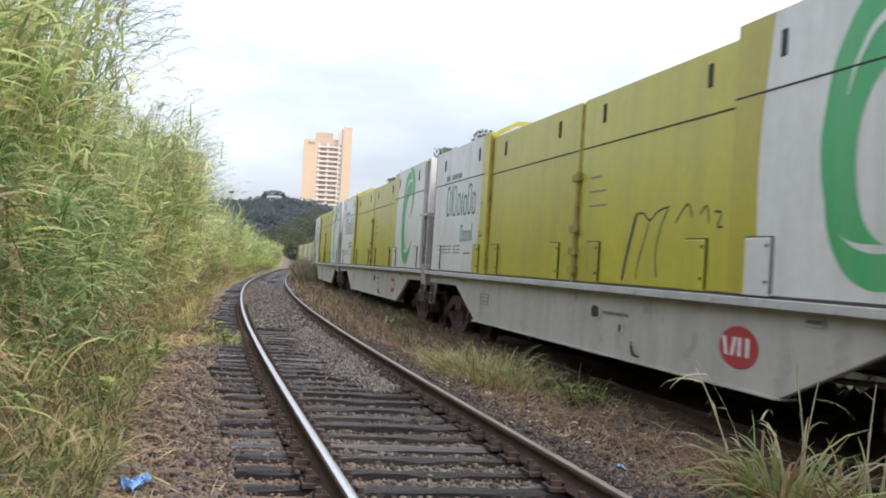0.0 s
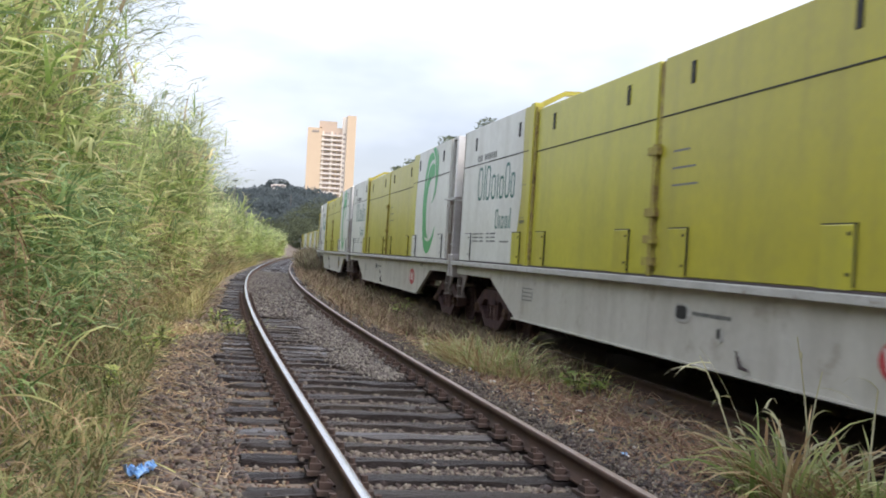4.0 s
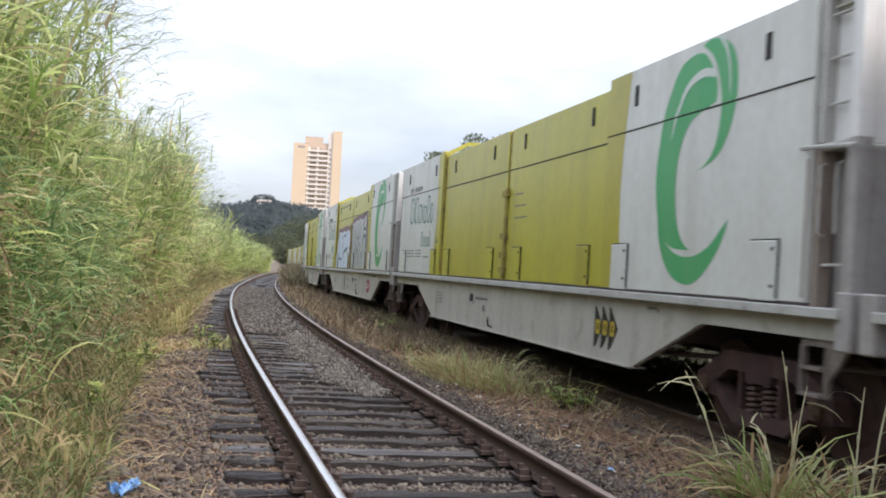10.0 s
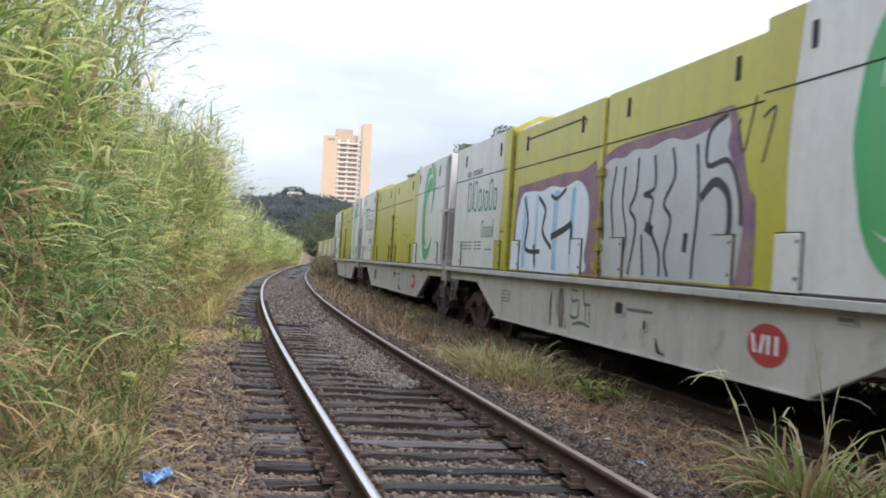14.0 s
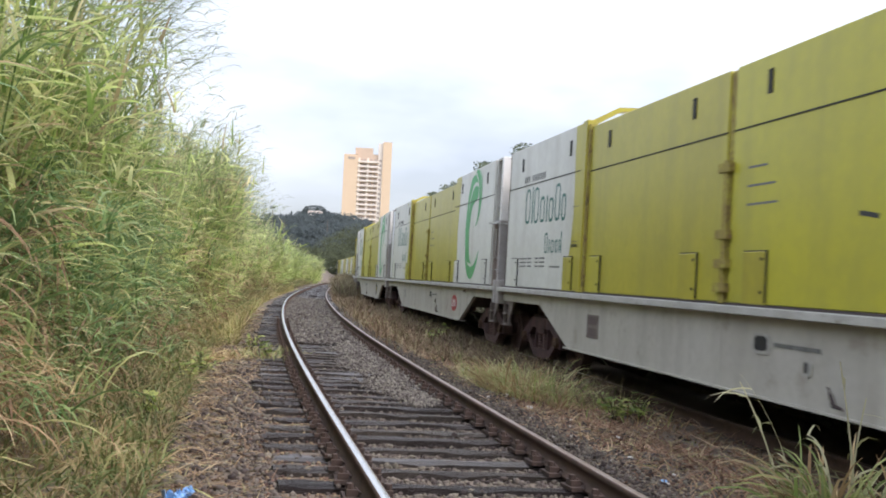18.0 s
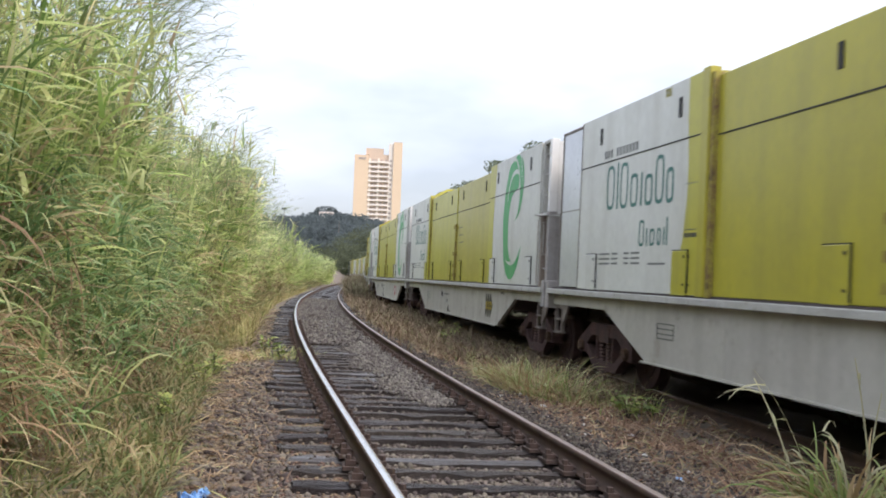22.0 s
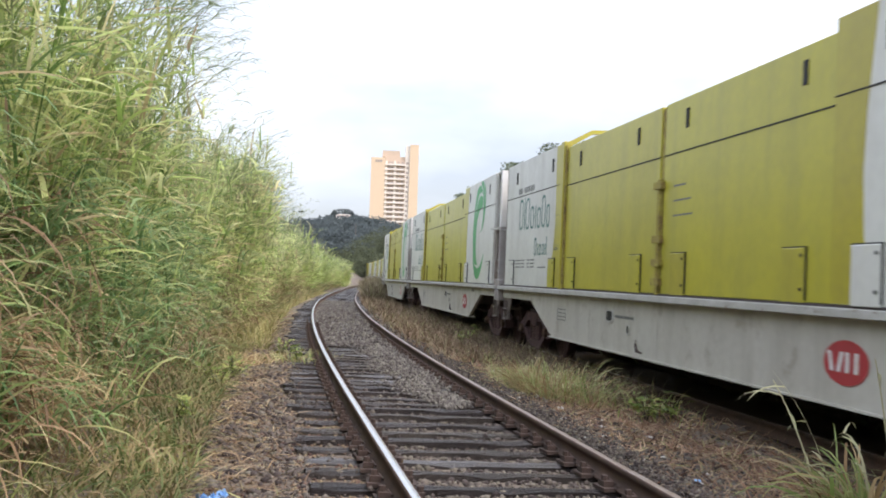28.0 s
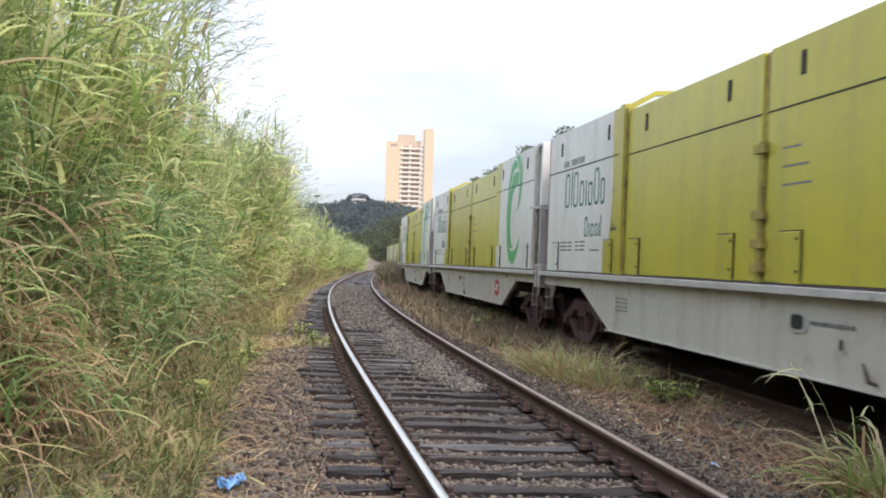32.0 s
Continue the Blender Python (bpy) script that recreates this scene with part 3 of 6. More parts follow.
# ---- ballast ----
def scatter_stones(n, s_lo, s_hi, lat_fn, size, bury, power=1.6):
    ico_v = np.array([(0, 0, 1), (.9, 0, .45), (.28, .85, .45), (-.72, .53, .45), (-.72, -.53, .45), (.28, -.85, .45), (.72, .53, -.4), (-.28, .85, -.4), (-.9, 0, -.4), (-.28, -.85, -.4), (.72, -.53, -.4)])
    ico_f = np.array([(0, 1, 2), (0, 2, 3), (0, 3, 4), (0, 4, 5), (0, 5, 1), (1, 6, 2), (2, 6, 7), (2, 7, 3), (3, 7, 8), (3, 8, 4), (4, 8, 9), (4, 9, 5), (5, 9, 10), (5, 10, 1), (1, 10, 6)])
    s = s_lo + (s_hi - s_lo) * rng.random(n) ** power
    lat = lat_fn(n, s)
    p = on(NEAR, s, lat)
    p[:, 2] = ground_z(p[:, 0], p[:, 1])
    r = size * rng.uniform(0.55, 1.5, n)
    v = ico_v[None] * rng.uniform(0.6, 1.25, (n, 11, 1)) * r[:, None, None] * rng.uniform(0.6, 1.2, (n, 1, 3))
    a = rng.uniform(0, math.tau, n)
    c, d = np.cos(a)[:, None], np.sin(a)[:, None]
    v = np.stack([v[..., 0] * c - v[..., 1] * d, v[..., 0] * d + v[..., 1] * c, v[..., 2] * 0.75], 2)
    v += p[:, None]
    v[..., 2] += (r * bury)[:, None]
    f = ico_f[None] + (np.arange(n) * 11)[:, None, None]
    return v.reshape(-1, 3), f.reshape(-1, 3)


def between_rails(n, s):
    return rng.uniform(-.76, .76, n)


def shoulders(n, s):
    return np.where(rng.random(n) < 0.5, rng.uniform(-2.3, -1.35, n), rng.uniform(.95, 2.5, n))


def gravel_patch(n, s):
    wide = np.sqrt(np.clip(np.sin(math.pi * (s - 11.0) / 9.5), .01, 1))
    return np.clip(rng.normal(.40, .25, n) * wide + .25 * (1 - wide) + .12 * np.sin(s * 2.3), -.62, .74)


def left_ends(n, s):
    return rng.normal(-1.2, .2, n)


def right_ends(n, s):
    return np.clip(rng.normal(1.28, .2, n), .96, 1.9)


stone_sets = [scatter_stones(1500, 4.5, 20, shoulders, .036, .25, 1.3), scatter_stones(500, 4.5, 16, between_rails, .032, .4, 1.2), scatter_stones(260, 4.2, 15, left_ends, .018, 2.8, 1.2), scatter_stones(14000, 4.5, 24, between_rails, .021, .25, 1.5), scatter_stones(13000, 4.0, 30, shoulders, .021, .3, 1.5),
              scatter_stones(8000, 4.0, 22, right_ends, .014, 3.6, 1.4)]
tagged(new("ballast", raw_mesh("ballast", *joined(stone_sets), STONE)), "loose grey-brown crushed ballast stones round the sleepers", "ballast", kind="stuff")


tagged(new("gravel", raw_mesh("gravel", *joined([scatter_stones(9500, 11.1, 20.0, gravel_patch, .016, 3.3, 1.0), scatter_stones(6500, 19.5, 50, between_rails, .025, 2.6, 1.2)]), GRAVEL)), "pale loose gravel covering the sleepers between the rails", "gravel", kind="stuff")


def left_gaps(n, s):
    return rng.uniform(-1.5, -.92, n)


def shoulder_crumbs(n, s):
    return np.clip(rng.normal(-2.0, .4, n), -3.2, -1.3)


def strip_crumbs(n, s):
    return np.clip(rng.normal(2.2, .55, n), 1.15, 3.4)


tagged(new("crumbly_litter", raw_mesh("crumbly_litter", *joined([scatter_stones(9000, 4.5, 26, strip_crumbs, .017, .4, 1.3), scatter_stones(9000, 3.6, 26, shoulder_crumbs, .013, .4, 1.5), scatter_stones(3500, 3.6, 18, left_gaps, .012, .8, 1.4)]), CRUMBS)), "brown crumbly soil and leaf litter on the shoulder", "litter", kind="stuff")


# ---- the goods train ----
MID = 7.975                      # middle of a wagon, metres from its front door edge
LENGTH = 17.357                  # coupling pitch
DOORS = [(0.0, 3.98, 0.03, 3.77, WHITE), (4.03, 7.78, 0.0, 3.665, YELLOW), (7.92, 11.94, 0.0, 3.665, YELLOW), (12.21, 16.25, 0.0, 3.77, WHITE)]
FLAPS = [(.36, .75), (3.25, 3.65), (4.42, 4.82), (7.05, 7.45), (8.46, 8.85), (11.35, 11.74), (12.5, 12.88), (15.44, 15.82)]
VENTS = [(.66, 3.475), (3.24, 3.465), (4.53, 3.415), (7.13, 3.41), (8.70, 3.40), (11.24, 3.40), (12.84, 3.46), (15.43, 3.465)]


def slab(bm, u0, u1, z0, z1, x0, x1):
    return box(bm, x0, x1, u0 - MID, u1 - MID, z0, z1)


def decal(bm, outline, x, thick=0.003):
    """A flat painted shape on the near side: outline of (metres from the front, height)."""
    prism(bm, [(u - MID, z) for u, z in outline], "x", x - thick, x)


def bar(bm, u0, u1, z0, z1, x):
    decal(bm, [(u0, z0), (u1, z0), (u1, z1), (u0, z1)], x)


def ring(bm, u0, u1, z0, z1, w, x):
    """A rounded hollow shape of stroke width w."""
    cu, cz, ru, rz = (u0 + u1) / 2, (z0 + z1) / 2, abs(u1 - u0) / 2, (z1 - z0) / 2
    lo, hi = [], []
    for k in range(20):
        a = k * math.tau / 20
        c, s = math.cos(a), math.sin(a)
        c, s = math.copysign(abs(c) ** .55, c), math.copysign(abs(s) ** .55, s)
        hi.append(bm.verts.new((x - .003, cu + ru * c - MID, cz + rz * s)))
        lo.append(bm.verts.new((x - .003, cu + (ru - w) * c - MID, cz + (rz - w) * s)))
    for k in range(20):
        j = (k + 1) % 20
        bm.faces.new((hi[k], hi[j], lo[j], lo[k]))


WORDMARK = [(15.45, .32, 2.45, 3.05, .048), (15.03, .048, 2.45, 3.07, .048), (14.90, .31, 2.44, 3.05, .048), (14.50, .28, 2.44, 2.87, .048), (14.12, .048, 2.44, 2.86, .048), (13.97, .27, 2.43, 2.82, .048),
            (13.62, .29, 2.43, 3.02, .048), (13.26, .24, 2.42, 2.84, .048), (14.12, .19, 1.93, 2.26, .034), (13.86, .034, 1.93, 2.15, .034), (13.74, .17, 1.93, 2.14, .034), (13.50, .14, 1.93, 2.14, .034), (13.29, .034, 1.93, 2.14, .034), (13.20, .034, 1.93, 2.26, .034)]
# swoosh emblem: a long crescent, a shorter one hooked over it and a cup below, as outlines of (metres from the front, height)
EMBLEM = [[(1.56, 3.46), (1.73, 3.64), (1.91, 3.68), (2.12, 3.65), (2.27, 3.57), (2.41, 3.39), (2.54, 3.16), (2.62, 2.84), (2.66, 2.58), (2.64, 2.34), (2.57, 2.09), (2.44, 1.90), (2.23, 1.79), (1.86, 1.76),
           (1.98, 1.82), (2.10, 1.94), (2.18, 2.13), (2.22, 2.36), (2.21, 2.59), (2.15, 2.79), (2.04, 2.96), (1.88, 3.06), (1.50, 3.15), (1.48, 3.26), (1.51, 3.37)],
          [(1.80, 3.74), (1.64, 3.77), (1.47, 3.74), (1.34, 3.69), (1.23, 3.60), (1.16, 3.47), (1.13, 3.29), (1.14, 3.11), (1.20, 2.92), (1.32, 2.73), (1.50, 2.60), (1.80, 2.52),
           (1.62, 2.59), (1.49, 2.72), (1.42, 2.91), (1.40, 3.11), (1.44, 3.31), (1.51, 3.48), (1.61, 3.61)],
          [(2.58, 2.13), (2.54, 1.92), (2.45, 1.73), (2.30, 1.56), (2.10, 1.46), (1.88, 1.43), (1.68, 1.48), (1.50, 1.60), (1.34, 1.75), (1.24, 1.89), (1.17, 2.04),
           (1.31, 1.94), (1.42, 1.85), (1.56, 1.77), (1.76, 1.71), (2.00, 1.70), (2.23, 1.76), (2.40, 1.87), (2.51, 2.01)]]
EMBLEM_LINES = [[(1.52, 3.42, .07), (1.72, 3.465, .085), (1.91, 3.44, .08), (2.08, 3.36, .065), (2.20, 3.22, .05), (2.29, 3.08, .04), (2.35, 2.90, .012)],
                [(1.47, 3.76, .045), (1.36, 3.64, .04), (1.29, 3.48, .03), (1.26, 3.31, .022), (1.25, 3.18, .008)]]


def painted(bm, outline, x):
    """A flat painted shape with a smooth closed outline; its first and sharpest turns are kept."""
    n, pts = len(outline), []
    for i in range(n):
        a, b, c, d = (Vector(outline[(i + k) % n]) for k in (-1, 0, 1, 2))
        sharp_b, sharp_c = (b - a).angle(c - b) > 1.1, (c - b).angle(d - c) > 1.1
        ta, tc = (c - b if sharp_b else (c - a) / 2), (c - b if sharp_c else (d - b) / 2)
        for k in range(4):
            t = k / 4
            pts.append((2 * t ** 3 - 3 * t * t + 1) * b + (t ** 3 - 2 * t * t + t) * ta + (3 * t * t - 2 * t ** 3) * c + (t ** 3 - t * t) * tc)
    v = [bm.verts.new((x - .003, p.x - MID, p.y)) for p in pts]
    rim = [bm.edges.new((v[i - 1], v[i])) for i in range(len(v))]
    bmesh.ops.triangle_fill(bm, edges=rim, use_beauty=True, normal=(-1, 0, 0))


def brush(bm, spine, x):
    """A painted stroke of changing width: (u, z, width) points, smoothed."""
    sm = []
    for a, b, c, d in zip([spine[0]] + spine[:-1], spine, spine[1:], spine[2:] + [spine[-1]]):
        for k in range(6):
            t = k / 6
            sm.append(tuple(.5 * (2 * b[i] + (c[i] - a[i]) * t + (2 * a[i] - 5 * b[i] + 4 * c[i] - d[i]) * t * t + (3 * b[i] - a[i] - 3 * c[i] + d[i]) * t ** 3) for i in (0, 1, 2)))
    sm.append(spine[-1])
    prev = None
    for i, p in enumerate(sm):
        q, o = sm[min(i + 1, len(sm) - 1)], sm[max(i - 1, 0)]
        d = Vector((q[0] - o[0], q[1] - o[1], 0)).normalized()
        cur = [bm.verts.new((x - .003, p[0] - k * d.y * p[2] / 2 - MID, p[1] + k * d.x * p[2] / 2)) for k in (-1, 1)]
        if prev:
            bm.faces.new((prev[0], cur[0], cur[1], prev[1]))
        prev = cur


def wheelset_mesh():
    bm = bmesh.new()
    tube(bm, [(-1.0, 0, 0), (1.0, 0, 0)], .075, 10)
    for sx in (-1, 1):
        drum(bm, (sx * .82, 0, 0), "x", .45, .062, 28)
        drum(bm, (sx * .745, 0, 0), "x", .478, .014, 28)
        drum(bm, (sx * .885, 0, 0), "x", .30, .012, 20)
        for k in range(6):
            a = k * math.tau / 6
            drum(bm, (sx * .90, .2 * math.cos(a), .2 * math.sin(a)), "x", .03, .012, 6)
    return mesh_of("wheelset", bm, BOGIE)


def cap_mesh():
    bm = bmesh.new()
    drum(bm, (0, 0, 0), "x", .085, .05, 12)
    for k in range(3):
        a = k * math.tau / 3
        drum(bm, (-.055, .05 * math.cos(a), .05 * math.sin(a)), "x", .016, .015, 6)
    return mesh_of("bearing_cap", bm, RUST)


def spring_mesh():
    bm = bmesh.new()
    for dy in (-.13, .13):
        pts = [(.085 * math.cos(a), dy + .085 * math.sin(a), .30 * a / (math.tau * 6)) for a in [k * math.tau / 10 for k in range(61)]]
        tube(bm, pts, .017, 5)
    return mesh_of("coil_spring", bm, SPRING)


def side_frame_mesh():
    bm = bmesh.new()
    top = [(-1.08, .36), (-1.08, .56), (-.95, .62), (-.55, .82), (.55, .82), (.95, .62), (1.08, .56), (1.08, .36), (.76, .36), (.76, .50), (.5, .64), (-.5, .64), (-.76, .50), (-.76, .36)]
    prism(bm, top, "x", -.09, .09)
    low = [(-.76, .38), (-.76, .50), (-.40, .29), (.40, .29), (.76, .50), (.76, .38), (.42, .15), (-.42, .15)]
    prism(bm, low, "x", -.08, .08)
    for y in (-.34, .30):
        box(bm, -.08, .08, y, y + .04, .28, .66)
    return mesh_of("bogie_side_frame", bm, BOGIE)


def bolster_mesh():
    bm = bmesh.new()
    box(bm, -1.2, 1.2, -.2, .2, .56, .78)
    box(bm, -.35, .35, -.3, .3, .78, .98)
    for y in (-.45, .45):
        box(bm, -.75, .75, y - .05, y + .05, .30, .44)
    return mesh_of("bogie", bm, BOGIE)


def step_mesh():
    """Hanging corner step: two stiles, treads and a sloping bracket."""
    bm = bmesh.new()
    prism(bm, [(-.17, -.07), (.18, -.07), (.18, -.34), (.46, 0), (-.17, 0)], "x", -.015, .015)
    bmesh.ops.triangulate(bm, faces=[f for f in bm.faces if len(f.verts) > 4])
    plate = mesh_of("corner_step", bm, GRIMY)
    bm = bmesh.new()
    box(bm, -.03, .03, -.018, .018, -.46, -.072)
    chamfer(bm, .004)
    stile = mesh_of("stile", bm, GRIMY)
    bm = bmesh.new()
    box(bm, -.06, .06, -.135, .145, -.015, .015)
    chamfer(bm, .004)
    return plate, stile, mesh_of("tread", bm, GRIMY)


SLID = set()


def build_wagon():
    wagon = thing("freight_wagon", "covered wagon with white and yellow sliding doors on rails", "freight wagon", "wagons of the goods train")
    bm = bmesh.new()
    slab(bm, -.02, 16.24, 1.31, 3.62, -1.42, 1.42)
    slab(bm, 16.241, 16.33, 1.31, 3.58, -1.32, 1.32)
    part("body", bm, GRIME, wagon, "dark inner shell behind the sliding doors")
    bm = bmesh.new()
    prism(bm, [(-1.44, 3.622), (-1.44, 3.64), (-.7, 3.80), (0, 3.85), (.7, 3.80), (1.44, 3.64), (1.44, 3.622)], "y", -.5 - MID, 16.45 - MID)
    part("roof", bm, GREY, wagon)
    for u0, u1, mt in ((12.03, 12.20, YELLOW), (8.05, 8.15, GRIME), (15.2, 15.3, GRIME)):
        bm = bmesh.new()
        prism(bm, [(x, z - .06) for x, z in ([(-1.53, 3.70), (-1.53, 3.80), (-1.08, 4.05), (0, 4.11), (1.08, 4.05), (1.53, 3.80), (1.53, 3.70), (1.05, 3.99), (0, 4.05), (-1.05, 3.99)] if mt is YELLOW else [(-1.43, 3.69), (-1.43, 3.74), (-.8, 3.98), (0, 4.03), (.8, 3.98), (1.43, 3.74), (1.43, 3.69), (.8, 3.86), (0, 3.92), (-.8, 3.86)])], "y", u0 - MID, u1 - MID)
        part("roof_rib", bm, mt, wagon, "yellow arched roof rib" if mt is YELLOW else "")
    # underframe
    outline = [(-.5, 1.213), (-.5, 1.05), (1.67, 1.05), (3.13, .48), (12.66, .48), (14.14, 1.05), (16.45, 1.05), (16.45, 1.213)]
    for sx in (-1, 1):
        bm = bmesh.new()
        prism(bm, [(u - MID, z) for u, z in outline], "x", sx * 1.47, sx * 1.41)
        slab(bm, 3.12, 12.75, .462, .482, sx * 1.5, sx * 1.3) if sx > 0 else slab(bm, 3.12, 12.75, .462, .482, -1.5, -1.3)
        for u in (5.2, 7.9, 10.6):
            x = sorted((sx * 1.474, sx * 1.45))
            slab(bm, u, u + .03, .5, 1.20, *x)
        part("side_girder", bm, GREY, wagon, "fish-bellied side girder, grey paint with rust runs")
        bm = bmesh.new()
        x = sorted((sx * 1.60, sx * 1.3))
        slab(bm, -.52, 16.47, 1.215, 1.295, *x)
        chamfer(bm, .008)
        part("deck_ledge", bm, LEDGE, wagon)
        bm = bmesh.new()
        x = sorted((sx * 1.525, sx * 1.42))
        slab(bm, 0, 16.4, 1.297, 1.320, *x)
        part("door_track", bm, GRIME, wagon, "black door track")
    bm = bmesh.new()
    slab(bm, -.5, 16.45, .72, 1.21, -.3, .3)
    for u in (2.6, 5.5, 8.0, 10.5, 13.4):
        slab(bm, u, u + .2, .8, 1.21, -1.35, 1.35)
    # added linings give the girders' inner faces a shaded colour
    for sx in (-1, 1):
        prism(bm, [(u - MID, z) for u, z in [(-.4, 1.21), (-.4, 1.06), (1.69, 1.06), (3.15, .49), (12.64, .49), (14.12, 1.06), (16.4, 1.06), (16.4, 1.21)]], "x", sx * 1.405, sx * 1.36)
    drum(bm, (.7, 3.2 - MID, .85), "y", .17, .45, 14)
    tube(bm, [(-.9, -.2 - MID, .82), (-.9, 3.6 - MID, .62), (-.9, 12.4 - MID, .62), (-.9, 16.2 - MID, .82)], .03, 6)
    part("underframe", bm, UNDER, wagon, "dusty dark underframe with brake gear and added shade linings")
    # doors on both sides
    for side in (-1, 1):
        flip = Matrix.Identity(4) if side < 0 else Matrix.Rotation(math.pi, 4, "Z")
        for i, (u0, u1, proud, top, mt) in enumerate(DOORS):
            bm = bmesh.new()
            slab(bm, u0, u1, 1.322, top, -1.50 - proud, -1.44)
            chamfer(bm, .006)
            door = part("door", bm, mt, wagon, "white sliding door" if mt is WHITE else "yellow sliding door")
            if i == 3 and side < 0:
                SLID.add(door.data.name)
            door.matrix_basis = flip
            x = -1.50 - proud
            bm = bmesh.new()
            zs = 3.028 if mt is YELLOW else (3.09 if i == 0 else 3.08)
            slab(bm, u0, u1, zs - .007, zs + .007, x - .008, x)
            part("seam", bm, DARK, door)
            for u, z in VENTS:
                if u0 < u < u1:
                    bm = bmesh.new()
                    slab(bm, u - .04, u + .04, z - .115, z + .115, x - .01, x + .01)
                    part("vent", bm, DARK, door, "small black slot vent")
            for f0, f1 in FLAPS:
                if u0 < f0 < u1:
                    bm = bmesh.new()
                    slab(bm, f0, f1, 1.315, 1.815, x - .028, x - .002)
                    chamfer(bm, .008)
                    fmat = YELLOW if 4 < f0 < 12.6 else WHITE
                    flap = part("latch_plate", bm, fmat, door)
                    # dark strips paint the plate's L-shaped shadow gap; two small lugs
                    bm = bmesh.new()
                    slab(bm, f0 - .011, f1 + .011, 1.816, 1.828, x - .020, x - .001)
                    slab(bm, f0 - .010, f0 - .001, 1.34, 1.828, x - .020, x - .001)
                    for zz in (1.42, 1.73):
                        slab(bm, f0 + .03, f0 + .06, zz, zz + .03, x - .038, x - .025)
                    part("latch_edge", bm, DARK, door)
            if i == 0:
                bm = bmesh.new()
                decal(bm, [(3.98, 1.326), (3.98, 3.765), (3.40, 3.765), (3.45, 3.4), (3.52, 2.9), (3.55, 2.4), (3.52, 1.9), (3.44, 1.6), (3.36, 1.326)], x)
                part("yellow_band", bm, YELLOW, door)
                if side < 0:
                    for sh in EMBLEM:
                        bm = bmesh.new()
                        painted(bm, [(u, z - .02) for u, z in sh], x)
                        part("emblem", bm, GREEN, door, "green swoosh emblem")
                    for sh in EMBLEM_LINES:
                        bm = bmesh.new()
                        brush(bm, [(u, z - .02, w) for u, z, w in sh], x - .003)
                        part("emblem_line", bm, EMBLEM_WHITE, door)
            if mt is WHITE:
                bm = bmesh.new()
                slab(bm, u0 + .006, u0 + .034, 1.36, 2.45, x - .004, x) if i == 0 else slab(bm, u1 - .02, u1 + .004, 1.35, top - .01, x - .005, x)
                part("door_edge", bm, BROWN if i == 0 else GRIMY, door, "rust-stained door edge")
            if i == 1 and side < 0:
                for z, w in ((2.62, .35), (2.44, .5), (2.26, .55)):
                    bm = bmesh.new()
                    bar(bm, 7.47 - w, 7.47, z, z + .022, x)
                    part("stencil_bar", bm, LETTER, door)
            if i == 3:
                bm = bmesh.new()
                decal(bm, [(12.21, 1.326), (12.21, 3.765), (12.62, 3.765), (12.62, 3.3), (12.58, 2.8), (12.58, 2.4), (12.66, 1.95), (12.80, 1.55), (12.88, 1.326)], x)
                part("yellow_band", bm, YELLOW, door)
                if side < 0:
                    for u, wd, z0, z1, w in [(12.95 + (q[0] - 13.02) * .9, q[1] * .9 if q[1] > .06 else q[1], q[2] - .04, q[3] - .04, q[4]) for q in WORDMARK]:
                        bm = bmesh.new()
                        if wd > .06:
                            ring(bm, u, u - wd, z0, z1, w, x)
                        else:
                            bar(bm, u, u - wd, z0, z1, x)
                        part("wordmark_shape", bm, TEAL, door)
                    stencils = [(15.27 - k * .112, 15.27 - k * .112 - .07, 3.125, 3.235) for k in range(11) if k != 3]
                    for row in range(3):
                        z = 1.80 - row * .065
                        stencils += [(a, b, z, z + .026) for a, b in ((15.34, 14.94), (14.86, 14.64), (14.42, 14.26), (14.18, 13.90))]
                    stencils += [(13.62, 13.12, 1.66, 1.685), (12.62, 12.30, 1.96, 2.01), (12.62, 12.32, 2.04, 2.053), (12.62, 12.32, 2.555, 2.568)]
                    for q in stencils:
                        bm = bmesh.new()
                        bar(bm, *q, x)
                        part("stencil_bar", bm, LETTER, door)
    # posts and lock bars
    for sx in (-1, 1):
        bm = bmesh.new()
        x = sorted((sx * 1.555, sx * 1.42))
        slab(bm, 12.02, 12.20, 1.31, 3.775, *x)
        chamfer(bm, .01)
        o = part("door_post", bm, YELLOW, wagon, "yellow door post")
        if sx < 0:
            SLID.add(o.data.name)
        bm = bmesh.new()
        x = sorted((sx * 1.53, sx * 1.42))
        slab(bm, 11.945, 12.017, 1.31, 3.70, *x)
        o = part("post_groove", bm, RUSTY_YELLOW, wagon)
        if sx < 0:
            SLID.add(o.data.name)
        bm = bmesh.new()
        x = sorted((sx * 1.54, sx * 1.44))
        slab(bm, 7.81, 7.89, 1.31, 2.74, *x)
        for z in (1.42, 1.66, 1.95, 2.62):
            slab(bm, 7.74, 7.98, z, z + .09, *(sorted((sx * 1.56, sx * 1.5))))
        part("lock_bar", bm, RUSTY_YELLOW, wagon, "rusting yellow door lock bar")
        bm = bmesh.new()
        slab(bm, 7.785, 7.915, 1.31, 3.64, *(sorted((sx * 1.482, sx * 1.425))))
        part("door_joint", bm, RUSTY_YELLOW, wagon)
    # ends
    step_plate, step_stile, step_tread = step_mesh()
    bm = bmesh.new()
    tube(bm, [(0, -.16, 0), (0, .16, 0)], .013, 6)
    rung_me = mesh_of("ladder_rung", bm, LEDGE)
    bm = bmesh.new()
    slab(bm, -.518, -.46, 2.53, 3.74, -1.358, 1.358)
    part("end_wall", bm, END_WHITE, wagon, "pale upper end wall with stains")
    bm = bmesh.new()
